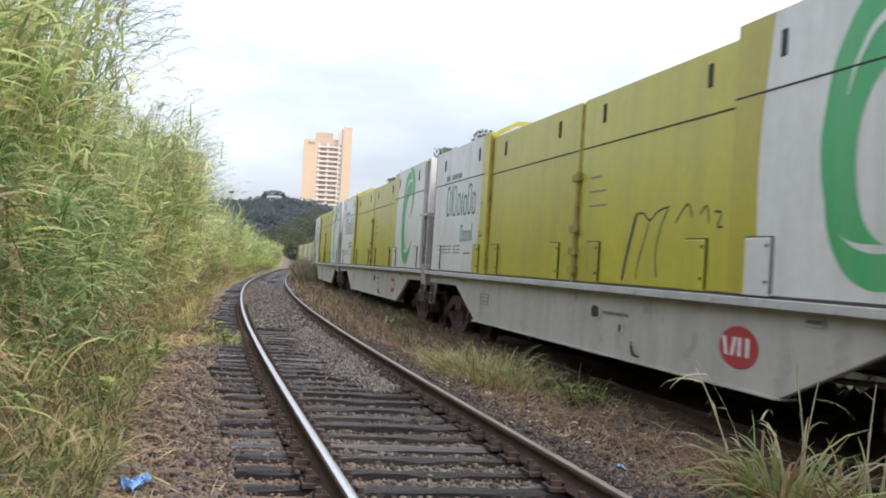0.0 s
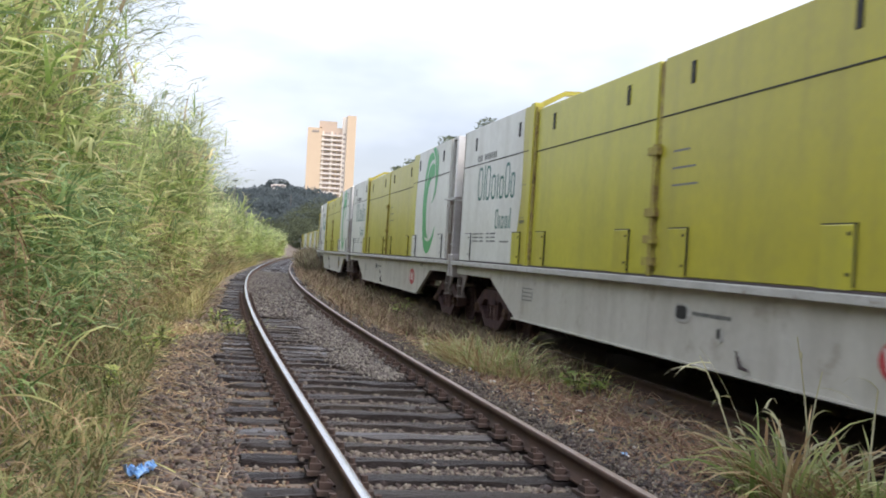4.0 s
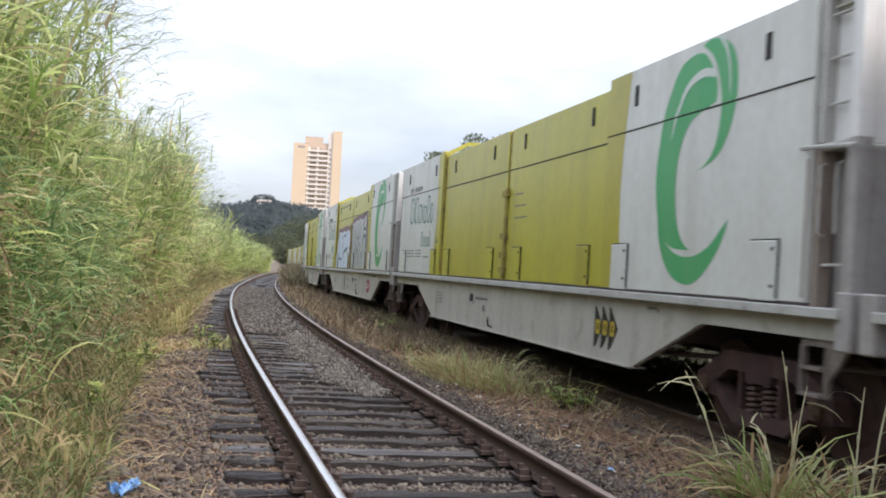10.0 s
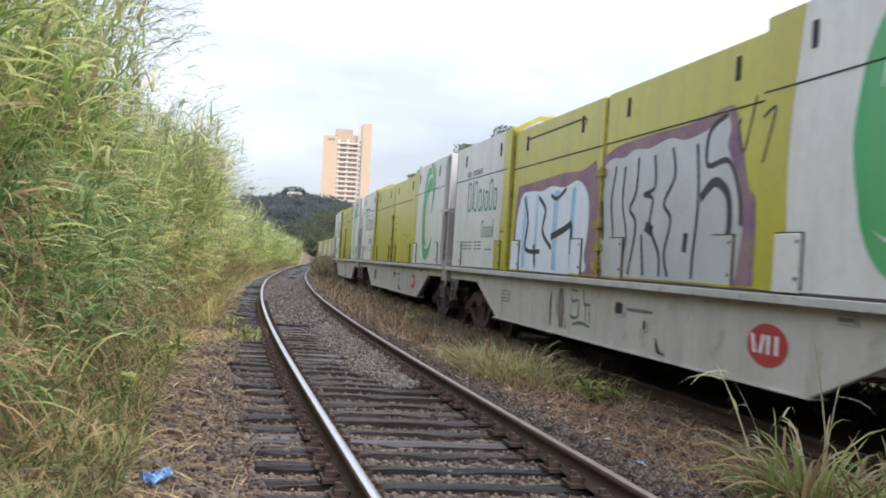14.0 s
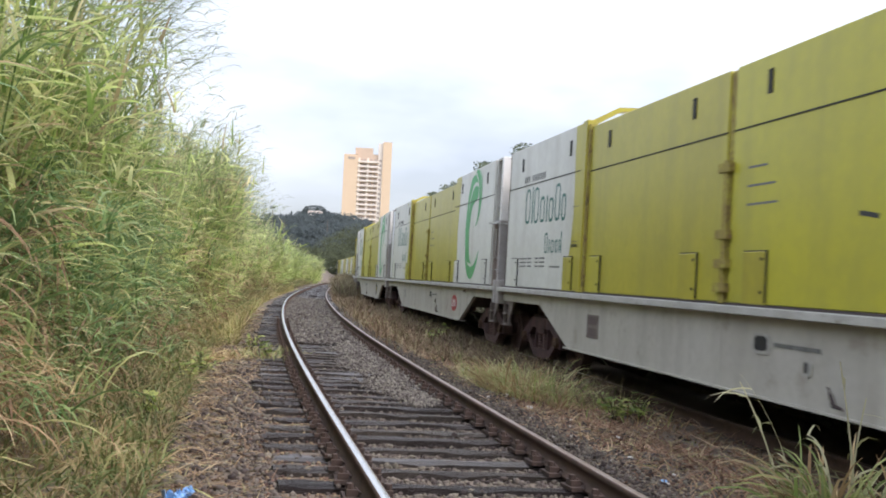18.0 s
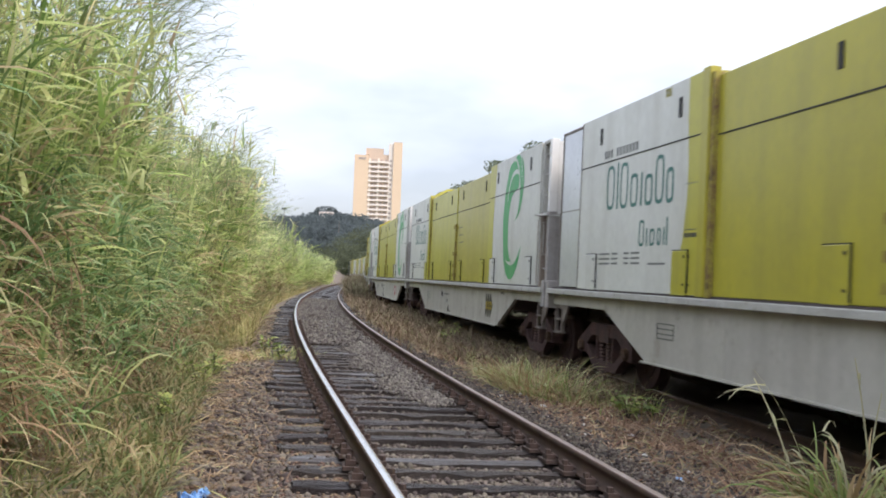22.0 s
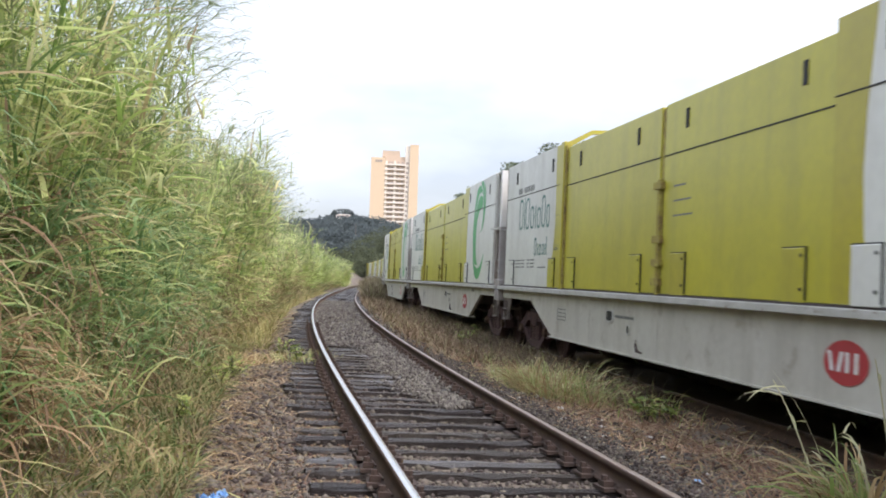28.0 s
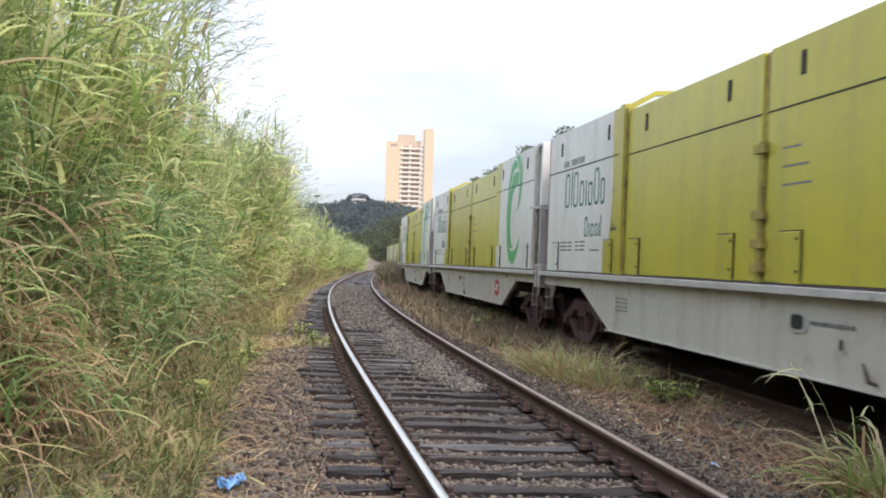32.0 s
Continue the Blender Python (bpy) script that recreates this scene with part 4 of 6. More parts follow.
    slab(bm, -.518, -.46, 1.22, 2.525, -1.358, 1.358)
    part("end_wall", bm, WORN, wagon, "grey-brown lower end wall")
    for x in (-.2, .2):
        bm = bmesh.new()
        slab(bm, -.56, -.52, 1.24, 2.3, x - .05, x + .05)
        part("end_rib", bm, WORN, wagon)
    for x in (-1.31, 1.31):
        bm = bmesh.new()
        slab(bm, -.38, -.02, 1.24, 2.54, x - .02, x + .02)
        part("recess_panel", bm, WORN, wagon, "stained grey ladder recess")
        bm = bmesh.new()
        slab(bm, -.38, -.02, 2.545, 3.76, x * 1.05 - .02, x * 1.05 + .02)
        part("recess_panel", bm, END_WHITE, wagon)
    bm = bmesh.new()
    slab(bm, 16.335, 16.43, 1.24, 3.62, -1.34, 1.34)
    part("end_wall", bm, STEEL, wagon)
    for x in (-.9, -.3, .3, .9):
        bm = bmesh.new()
        slab(bm, 16.43, 16.5, 1.22, 3.64, x - .05, x + .05)
        part("end_rib", bm, STEEL, wagon)
    for sx in (-1, 1):
        bm = bmesh.new()
        x = sorted((sx * 1.50, sx * 1.36))
        for a, b, z0, mt in ((-.52, -.40, 1.24, WORN), (-.52, -.40, 2.561, END_WHITE), (-.10, -.03, 1.24, BROWN), (-.10, -.03, 2.561, LEDGE), (-.398, -.102, 3.72, LEDGE), (-.398, -.102, 2.50, LEDGE)):
            bm = bmesh.new()
            slab(bm, a, b, z0, 2.56 if z0 == 2.5 or mt in (BROWN, WORN) else 3.78, *x)
            chamfer(bm, .008)
            part("corner_post" if z0 in (1.24, 2.561) else "recess_sill", bm, mt, wagon)
        for z in (1.62, 2.86, 3.22, 3.56):
            part("ladder_rung", rung_me, LEDGE, wagon).matrix_basis = pose(sx * 1.45, -.25 - MID, z)
        bm = bmesh.new()
        tube(bm, [(sx * 1.50, .06 - MID, 2.53), (sx * 1.58, .04 - MID, 2.53), (sx * 1.58, -.60 - MID, 2.49), (sx * 1.4, -.62 - MID, 2.49), (sx * .5, -.62 - MID, 2.49)], .020, 6)
        tube(bm, [(sx * 1.48, -.34 - MID, 2.40), (sx * 1.53, -.34 - MID, 2.38), (sx * 1.53, -.34 - MID, 1.86), (sx * 1.48, -.34 - MID, 1.84)], .010, 6)
        tube(bm, [(sx * 1.48, -.14 - MID, 2.40), (sx * 1.53, -.14 - MID, 2.38), (sx * 1.53, -.14 - MID, 1.86), (sx * 1.48, -.14 - MID, 1.84)], .010, 6)
        part("handrail", bm, LEDGE, wagon)
        for u in (-.62, 16.47):
            bm = bmesh.new()
            x = sorted((sx * 1.57, sx * 1.28))
            slab(bm, u, u + .17, .98, 1.42, *x)
            chamfer(bm, .015)
            part("end_box", bm, WORN, wagon)
        for u, turn in ((-.06, 180), (16.22, 180)):
            o = part("corner_step", step_plate, GRIMY, wagon, "hanging corner step with a bracket plate")
            o.matrix_basis = pose(sx * 1.43, u - MID, 1.06, 0, 0, turn)
            for y in (-.152, .162):
                part("stile", step_stile, GRIMY, o).matrix_basis = pose(0, y, 0)
            for z in (-.445, -.24):
                part("tread", step_tread, GRIMY, o).matrix_basis = pose(0, 0, z)
    for u, d in ((-.5, -1), (16.45, 1)):
        bm = bmesh.new()
        y = sorted((u - MID, u + d * .32 - MID))
        box(bm, -.11, .11, *y, .78, 1.0)
        drum(bm, (0, u + d * .36 - MID, .89), "z", .14, .14, 10)
        for x in (-.35, .35):
            tube(bm, [(x, u - MID, .95), (x, u + d * .2 - MID, .7), (x, u + d * .38 - MID, .5)], .025, 6)
        part("coupler", bm, RUST, wagon, "rusty knuckle coupler")
    # bogies
    frame_me, ws_me, cap_me, spr_me, bol = side_frame_mesh(), wheelset_mesh(), cap_mesh(), spring_mesh(), bolster_mesh()
    for u in (1.1, 14.85):
        bogie = part("bogie", bol, BOGIE, wagon, "rusty two-axle bogie")
        bogie.matrix_basis = pose(0, u - MID, 0)
        for sx in (-1, 1):
            part("bogie_side_frame", frame_me, BOGIE, bogie).matrix_basis = pose(sx * 1.1, 0, 0)
            part("coil_spring", spr_me, BOGIE, bogie).matrix_basis = pose(sx * 1.1, 0, .28)
            for y in (-.9, .9):
                part("bearing_cap", cap_me, STEEL, bogie).matrix_basis = pose(sx * 1.2, y, .46, 0, 0, 0 if sx < 0 else 180)
        for y in (-.9, .9):
            part("wheelset", ws_me, BOGIE, bogie).matrix_basis = pose(0, y, .45)
    return wagon


def mark_oval(wagon):
    bm = bmesh.new()
    decal(bm, [(3.80 + .33 * math.cos(a), .84 + .19 * math.sin(a)) for a in [k * math.tau / 28 for k in range(28)]], -1.474)
    badge = part("oval_badge", bm, RED, wagon, "red oval badge with white bars")
    for u, lean in ((3.99, -.05), (3.90, .05), (3.77, .0), (3.64, .0)):
        bm = bmesh.new()
        decal(bm, [(u + .03, .76), (u - .022, .76), (u - .022 - lean, .93), (u + .03 - lean, .93)], -1.478)
        part("badge_bar", bm, BAR_WHITE, badge)


def mark_chevrons(wagon):
    """Three black arrowheads in a row, each with a small yellow block."""
    for k in range(3):
        u = 4.20 - k * .21
        bm = bmesh.new()
        decal(bm, [(u, .60), (u - .05, .62), (u - .25, .85), (u - .05, 1.08), (u, 1.10), (u - .03, .85)], -1.474)
        bmesh.ops.triangulate(bm, faces=[f for f in bm.faces if len(f.verts) > 4])
        arrow = part("arrowhead", bm, DARK, wagon, "black arrowhead")
        bm = bmesh.new()
        ring(bm, u - .04, u - .17, .76, .94, .045, -1.476)
        part("arrow_mark", bm, BAR_YELLOW, arrow, "yellow mark")


def rounded(cx, cz, w, h, r):
    """Outline of a rectangle with rounded corners."""
    pts = []
    for qx, qz, a0 in ((1, 1, 0), (-1, 1, 90), (-1, -1, 180), (1, -1, 270)):
        for k in range(5):
            a = radians(a0 + k * 22.5)
            pts.append((cx + qx * (w / 2 - r) + r * math.cos(a), cz + qz * (h / 2 - r) + r * math.sin(a)))
    return pts


def girder_details(wagon, hole_u, plated):
    bm = bmesh.new()
    prism(bm, [(u - MID, z) for u, z in rounded(hole_u - .01, .962, .31, .19, .07)], "x", -1.484, -1.46)
    rim = part("recess_rim", bm, LEDGE, wagon, "pale welded rim of a hand hole")
    bm = bmesh.new()
    prism(bm, [(u - MID, z) for u, z in rounded(hole_u - .01, .967, .22, .135, .045)], "x", -1.489, -1.47)
    part("recess", bm, DARK, rim, "dark hand hole")
    bm = bmesh.new()
    prism(bm, [(u - MID, z) for u, z in rounded(hole_u - .78, .81, .10, .14, .045)], "x", -1.484, -1.46)
    rim = part("eye_rim", bm, LEDGE, wagon)
    bm = bmesh.new()
    prism(bm, [(u - MID, z) for u, z in rounded(hole_u - .765, .815, .055, .10, .026)], "x", -1.489, -1.47)
    part("eye_hole", bm, DARK, rim)
    bm = bmesh.new()
    tube(bm, [(-1.50, hole_u - 1.12 - MID, .69), (-1.53, hole_u - 1.20 - MID, .64), (-1.53, hole_u - 1.25 - MID, .56), (-1.49, hole_u - 1.31 - MID, .54)], [.012, .018, .022, .013], 6)
    part("hook", bm, GRIME, wagon, "bent steel hook")
    bm = bmesh.new()
    slab(bm, 2.55, 2.82, 1.10, 1.18, -1.485, -1.46)
    chamfer(bm, .004)
    holder = part("label_holder", bm, LEDGE, wagon, "pale label holder")
    bm = bmesh.new()
    slab(bm, 2.58, 2.79, 1.125, 1.16, -1.489, -1.484)
    part("label_slot", bm, GRIMY, holder)
    if plated:
        bm = bmesh.new()
        slab(bm, 11.38, 11.82, .69, 1.01, -1.478, -1.46)
        chamfer(bm, .004)
        plate = part("data_plate", bm, GRIMY, wagon, "dull grey-brown plate")
        for z0, z1 in ((.87, .985), (.715, .83)):
            bm = bmesh.new()
            slab(bm, 11.43, 11.77, z0, z1, -1.481, -1.477)
            part("plate_panel", bm, UNDER, plate)
    else:
        for q in [(12.32, 11.84, z, z + .014) for z in (.785, .84, .90, .96)] + [(u, u - .014, .799, .96) for u in (12.32, 11.854)]:
            bm = bmesh.new()
            bar(bm, *q, -1.474)
            part("stencil_bar", bm, LETTER, wagon)
    for k in range(10):
        bm = bmesh.new()
        bar(bm, hole_u - .22 - k * .074, hole_u - .22 - k * .074 - (.056 if k % 3 else .066), .95 if k % 4 else .955, .99, -1.474)
        part("stencil_bar", bm, LETTER, wagon)


def stroke(bm, pts, w, x):
    """A sprayed line of width w through (u, z) points."""
    sm = []
    for a, b, c, d in zip([pts[0]] + pts[:-1], pts, pts[1:], pts[2:] + [pts[-1]]):
        for k in range(5):
            t = k / 5
            sm.append(tuple(.5 * (2 * b[i] + (c[i] - a[i]) * t + (2 * a[i] - 5 * b[i] + 4 * c[i] - d[i]) * t * t + (3 * b[i] - a[i] - 3 * c[i] + d[i]) * t ** 3) for i in (0, 1)))
    sm.append(pts[-1])
    prev = None
    for i, p in enumerate(sm):
        q, o = sm[min(i + 1, len(sm) - 1)], sm[max(i - 1, 0)]
        d = Vector((q[0] - o[0], q[1] - o[1], 0)).normalized()
        nrm = (-d.y * w / 2, d.x * w / 2)
        cur = [bm.verts.new((x - .002, p[0] + k * nrm[0] - MID, p[1] + k * nrm[1])) for k in (-1, 1)]
        if prev:
            bm.faces.new((prev[0], cur[0], cur[1], prev[1]))
        prev = cur


def line_of(wagon, pts, w, x):
    bm = bmesh.new()
    stroke(bm, pts, w, x)
    part("graffiti_line", bm, SPRAY_BLACK, wagon, "thin black sprayed line")


def sprayed(wagon, name, outline, material, x, label):
    bm = bmesh.new()
    painted(bm, outline, x)
    part(name, bm, material, wagon, label)


def big_graffiti(wagon):
    """A white and blue panel and a tall silver one, edged in purple, with black outlines."""
    X = -1.500
    sprayed(wagon, "graffiti_ground", [(11.70, 1.345), (11.74, 2.2), (11.6, 2.72), (10.36, 2.75), (9.4, 2.78), (8.63, 2.76), (8.13, 2.86), (7.99, 2.4), (7.95, 1.345)], SPRAY_PURPLE, X, "purple sprayed edging")
    sprayed(wagon, "graffiti_ground", [(7.90, 1.345), (7.90, 2.5), (7.85, 2.86), (7.4, 2.96), (6.48, 3.0), (5.49, 3.0), (4.67, 3.08), (4.51, 2.99), (4.39, 2.71), (4.22, 2.27), (4.08, 2.09), (4.06, 1.345)], SPRAY_PURPLE, X, "purple sprayed edging")
    sprayed(wagon, "graffiti_shape", [(11.54, 1.345), (11.61, 2.07), (11.36, 2.55), (10.9, 2.6), (10.33, 2.57), (9.9, 2.62), (9.3, 2.57), (8.75, 2.63), (8.35, 2.41), (8.28, 1.99), (8.38, 1.61), (8.55, 1.345)], SPRAY_WHITE, X - .002, "white sprayed panel with blue streaks")
    for k, (u, w) in enumerate(((11.2, .16), (10.55, .1), (9.7, .2), (8.95, .14))):
        sprayed(wagon, "graffiti_streak", [(u, 1.37), (u + .05, 2.0), (u + .02, 2.54), (u - w, 2.54), (u - w * .8, 2.0), (u - w, 1.37)], SPRAY_BLUE, X - .004, "pale blue sprayed streak")
    sprayed(wagon, "graffiti_shape", [(7.70, 1.345), (7.83, 1.84), (7.87, 2.35), (7.80, 2.71), (7.54, 2.82), (7.2, 2.80), (6.85, 2.87), (6.46, 2.84), (5.94, 2.90), (5.54, 2.84), (5.04, 2.90), (4.67, 3.05), (4.60, 2.84), (4.64, 2.67), (4.39, 2.33), (4.29, 1.90), (4.34, 1.59), (4.40, 1.345)],
            SPRAY_SILVER, X - .002, "tall silver sprayed panel")
    X -= .007
    for w, pts in ((.045, [(7.40, 2.71), (7.51, 2.26), (7.39, 1.83), (7.45, 1.38)]), (.04, [(7.12, 2.69), (7.15, 2.24), (6.99, 1.83), (7.16, 1.38)]), (.05, [(6.73, 2.76), (6.76, 2.36), (6.92, 2.16), (6.72, 1.96), (6.88, 1.38)]),
                   (.05, [(6.29, 2.75), (6.24, 2.39), (6.53, 2.31), (6.29, 2.25), (6.33, 1.95), (6.06, 1.63), (6.02, 1.38)]), (.05, [(5.84, 2.79), (5.75, 2.48), (5.99, 2.19), (5.80, 2.0), (5.92, 1.63), (5.80, 1.38)]),
                   (.05, [(5.27, 2.77), (5.20, 2.33), (5.20, 1.92), (5.25, 1.63), (5.25, 1.38)]), (.055, [(4.66, 3.0), (5.01, 2.87), (5.03, 2.53), (4.61, 2.54), (4.38, 2.22), (4.32, 1.9)]), (.10, [(5.14, 2.2), (4.86, 2.35), (4.59, 2.21), (4.53, 1.91), (4.60, 1.75)]),
                   (.12, [(6.45, 1.95), (6.25, 1.88)]), (.10, [(5.42, 1.85), (5.45, 1.65)]), (.05, [(6.55, 1.85), (6.45, 1.38)]), (.05, [(7.80, 2.3), (7.72, 1.8)]),
                   (.07, [(11.2, 2.52), (10.96, 2.14), (11.02, 1.69), (10.28, 1.64)]), (.07, [(10.45, 2.48), (10.1, 2.27), (10.2, 1.95), (9.75, 1.69)]), (.06, [(9.88, 2.49), (9.61, 2.42), (9.22, 2.54)]),
                   (.10, [(9.79, 1.86), (9.19, 1.97), (8.92, 2.05)]), (.10, [(8.91, 2.02), (8.91, 1.61)]), (.07, [(10.6, 1.75), (10.5, 1.42)])):
        line_of(wagon, pts, w, X)
    for (f0, f1), mt in ((FLAPS[2], SPRAY_SILVER), (FLAPS[3], SPRAY_SILVER), (FLAPS[4], SPRAY_WHITE), (FLAPS[5], SPRAY_WHITE)):
        bm = bmesh.new()
        bar(bm, f1, f0, 1.345, 1.812, -1.5285)
        part("graffiti_shape", bm, mt, wagon, "sprayed latch plate")
    X = -1.502
    line_of(wagon, [(11.23, 3.42), (11.15, 3.46), (9.84, 3.47), (8.66, 3.47), (8.62, 3.38)], .03, X), line_of(wagon, [(4.42, 2.92), (4.46, 2.82), (4.35, 2.6), (4.24, 2.86), (4.16, 3.1)], .03, X)
    X = -1.534
    line_of(wagon, [(3.97, 2.87), (3.78, 2.94), (3.83, 2.75), (3.95, 2.46)], .03, X)


def small_graffiti(wagon):
    X = -1.501
    line_of(wagon, [(6.04, 2.12), (6.22, 1.74), (6.35, 1.37)], .06, X)
    for pts in ([(6.04, 2.12), (5.86, 2.12), (5.70, 2.04), (5.51, 2.13), (5.25, 2.17)], [(5.97, 1.38), (5.95, 1.55), (5.79, 1.86), (5.70, 2.04)], [(5.25, 2.17), (5.42, 1.97), (5.52, 1.67), (5.46, 1.43)],
                [(5.10, 1.99), (4.94, 2.13), (4.82, 2.17), (4.75, 2.04)], [(4.58, 2.06), (4.46, 2.14), (4.40, 1.97)], [(4.31, 2.08), (4.17, 2.06), (4.24, 1.94), (4.14, 1.93)]):
        line_of(wagon, pts, .022, X)


def girder_scrawl(wagon):
    """Thin grey-black spray strokes on the side girder."""
    X = -1.4745
    for spine, mt in (([(9.68, 1.08, .05), (9.70, .80, .09), (9.67, .57, .05)], LETTER), ([(9.44, 1.02, .03), (9.40, .72, .04)], LETTER), ([(9.28, 1.12, .16), (9.24, .85, .24), (9.20, .57, .18)], GRIMY),
                      ([(9.02, .70, .03), (9.00, .56, .03)], LETTER), ([(8.82, 1.02, .03), (8.76, .96, .04), (8.55, .98, .03), (8.52, .80, .03), (8.66, .74, .04), (8.84, .76, .05)], LETTER),
                      ([(8.84, 1.12, .03), (8.58, 1.11, .03)], LETTER), ([(8.37, 1.15, .03), (8.33, .96, .04), (8.10, .95, .04)], LETTER), ([(8.28, .93, .025), (8.24, .70, .025)], LETTER), ([(8.14, .93, .02), (8.10, .70, .02)], LETTER),
                      ([(8.74, .65, .03), (8.45, .69, .045), (8.08, .66, .03)], LETTER)):
        bm = bmesh.new()
        brush(bm, spine, X)
        part("spray_line", bm, mt, wagon)


PLATED = 4      # the wagon with a solid plate in place of the stencilled table
wagons = {}
first = build_wagon()
for number in range(-2, 18):
    w = first if number == -2 else copy_thing(first, Matrix.Identity(4))
    wagons[number] = w
for number, w in wagons.items():
    girder_details(w, 7.13 if number in (-1, 0, 3, 4, 5, 8, 10, 11, 14) else 9.68, number == PLATED)
    (mark_chevrons if number in (2, 6, 12) else mark_oval)(w)
small_graffiti(wagons[-1])
big_graffiti(wagons[3])
girder_scrawl(wagons[3])
# one wagon runs with its end door slid forward, baring the steel behind it
for o in wagons[5].children:
    near_side = o.matrix_basis.to_euler().z < 1
    if o.data and near_side and (o.data.name in SLID):
        o.matrix_basis = Matrix.Translation((-.03, -1.08, 0)) @ o.matrix_basis
bm_ = bmesh.new()
slab(bm_, 15.10, 16.21, 1.34, 3.72, -1.475, -1.425)
part("bare_panel", bm_, BARE, wagons[5], "bare pale steel panel behind the slid door")
for a_, b_, c_, d_ in ((15.10, 16.25, 3.722, 3.76), (16.212, 16.25, 1.34, 3.72)):
    bm_ = bmesh.new()
    slab(bm_, a_, b_, c_, d_, -1.485, -1.425)
    part("panel_frame", bm_, GRIMY, wagons[5], "dark frame of the door opening")
bm_ = bmesh.new()
slab(bm_, 15.2, 16.2, 2.50, 2.512, -1.479, -1.474)
part("panel_seam", bm_, GRIMY, wagons[5])
for a_, b_ in (((5.7, 2.1), (5.45, 2.06)), ((5.2, 2.12), (5.0, 2.0)), ((4.8, 2.05), (4.65, 2.1))):
    line_of(wagons[4], [a_, b_], .04, -1.501)
tagged(wagons[5], "covered wagon with its end door slid open a little")
tagged(wagons[3], "covered wagon with silver and blue sprayed graffiti on its yellow doors")
tagged(wagons[-1], "covered wagon with a thin black scrawl on its yellow door")
for number in (2, 6, 12):
    tagged(wagons[number], "covered wagon with black and yellow arrowheads on its grey girder")


# ---- tall grass along the bank ----
EDGE_S = [2, 5, 10, 14, 20, 26, 30, 36, 45, 60, 75, 130]
EDGE_LAT = [-4.1, -3.75, -3.45, -3.35, -3.15, -2.85, -2.95, -2.9, -2.7, -2.7, -2.6, -2.3]
TOP_Z = [4.8, 4.8, 4.6, 4.1, 3.7, 4.45, 4.25, 3.6, 3.6, 3.8, 3.7, 3.0]


def tall_grass(plants, s_lo, s_hi, deep, stems, leaves, size, segs, power, inset=0.0, upright=.85):
    """Clumps of leaning stems with arching leaves and drooping plumes."""
    clumps = plants // 8
    cs = s_lo + (s_hi - s_lo) * rng.random(clumps) ** power
    cback, ctall, ctone = rng.random(clumps) ** 1.4 * deep, rng.uniform(.82, 1.07, clumps), rng.uniform(0, math.tau, clumps)
    of = rng.integers(0, clumps, plants)
    s = np.maximum(cs[of] + rng.normal(0, .34 * size ** .5, plants), s_lo - .4)
    back = np.maximum(cback[of] + rng.normal(0, .26, plants), -.15)
    lat = np.interp(s, EDGE_S, EDGE_LAT) - back - inset
    p = on(NEAR, s, lat)
    p[:, 2] = ground_z(p[:, 0], p[:, 1])
    top = np.interp(s, EDGE_S, TOP_Z) * ctall[of] * rng.uniform(.78, 1.03, plants) + near_z(s)
    right = -np.interp(s, NEAR[0], NEAR[3])          # world heading of "to the right"
    # stems
    base = np.repeat(p, stems, 0) + rng.normal(0, .12, (plants * stems, 3)) * (1, 1, 0)
    tall = np.maximum(np.repeat(top - p[:, 2], stems) * rng.uniform(.55, 1.08, plants * stems), .6)
    away = np.where(rng.random(plants * stems) < .55, np.repeat(right, stems) + rng.normal(0, .8, plants * stems), np.repeat(ctone[of], stems) + rng.normal(0, .9, plants * stems))
    lean0, lean1 = rng.uniform(1.35, 1.57, plants * stems), rng.uniform(upright, 1.52, plants * stems)
    sv, sf = blades(base, away, tall, np.full(plants * stems, .012 * size), lean0, lean1, 4, .4)
    mid = (sv.reshape(-1, 5, 2, 3)).mean(2)
    # leaves off the stems
    n = plants * stems * leaves
    which = np.repeat(np.arange(plants * stems), leaves)
    at = rng.uniform(.2, 3.95, n)
    i = at.astype(int)
    w = (at - i)[:, None]
    start = mid[which, i] * (1 - w) + mid[which, i + 1] * w
    az = np.where(rng.random(n) < .2, np.repeat(right, stems * leaves) + rng.normal(0, 1.0, n), rng.uniform(0, math.tau, n))
    rise = rng.uniform(-.1, 1.45, n)
    fall = np.where(rng.random(n) < .45, rise - rng.uniform(.05, .7, n), rng.uniform(-1.5, -.2, n))
    lv = blades(start, az, rng.uniform(.24, .62, n) * size ** .5, rng.uniform(.017, .036, n) * size, rise, fall, segs)
    # plumes at the tips
    tips = np.repeat(mid[:, 4], 5, 0)
    m = len(tips)
    back_along = rng.random(m)[:, None]
    tips = tips * (1 - back_along * .25) + np.repeat(mid[:, 3], 5, 0) * back_along * .25
    paz = np.repeat(away, 5) + rng.normal(0, .7, m)
    pl = blades(tips, paz, rng.uniform(.15, .42, m) * size ** .4, np.full(m, .008 * size), rng.uniform(.3, 1.2, m), rng.uniform(-1.2, -.1, m), 3, .5)
    return joined([(sv, sf), lv]), pl


grass_near, plume_near = tall_grass(820, 3.2, 22, 1.9, 4, 10, 1.4, 5, 1.15, .15, 1.08)
grass_bulge, plume_bulge = tall_grass(400, 22, 29.5, 1.2, 4, 9, 1.6, 4, 1.0, -.12, 1.2)
grass_mid, plume_mid = tall_grass(700, 21, 62, 2.0, 4, 8, 2.0, 3, 1.15)
grass_far, plume_far = tall_grass(560, 56, 135, 2.6, 4, 6, 3.6, 3, 1.0)
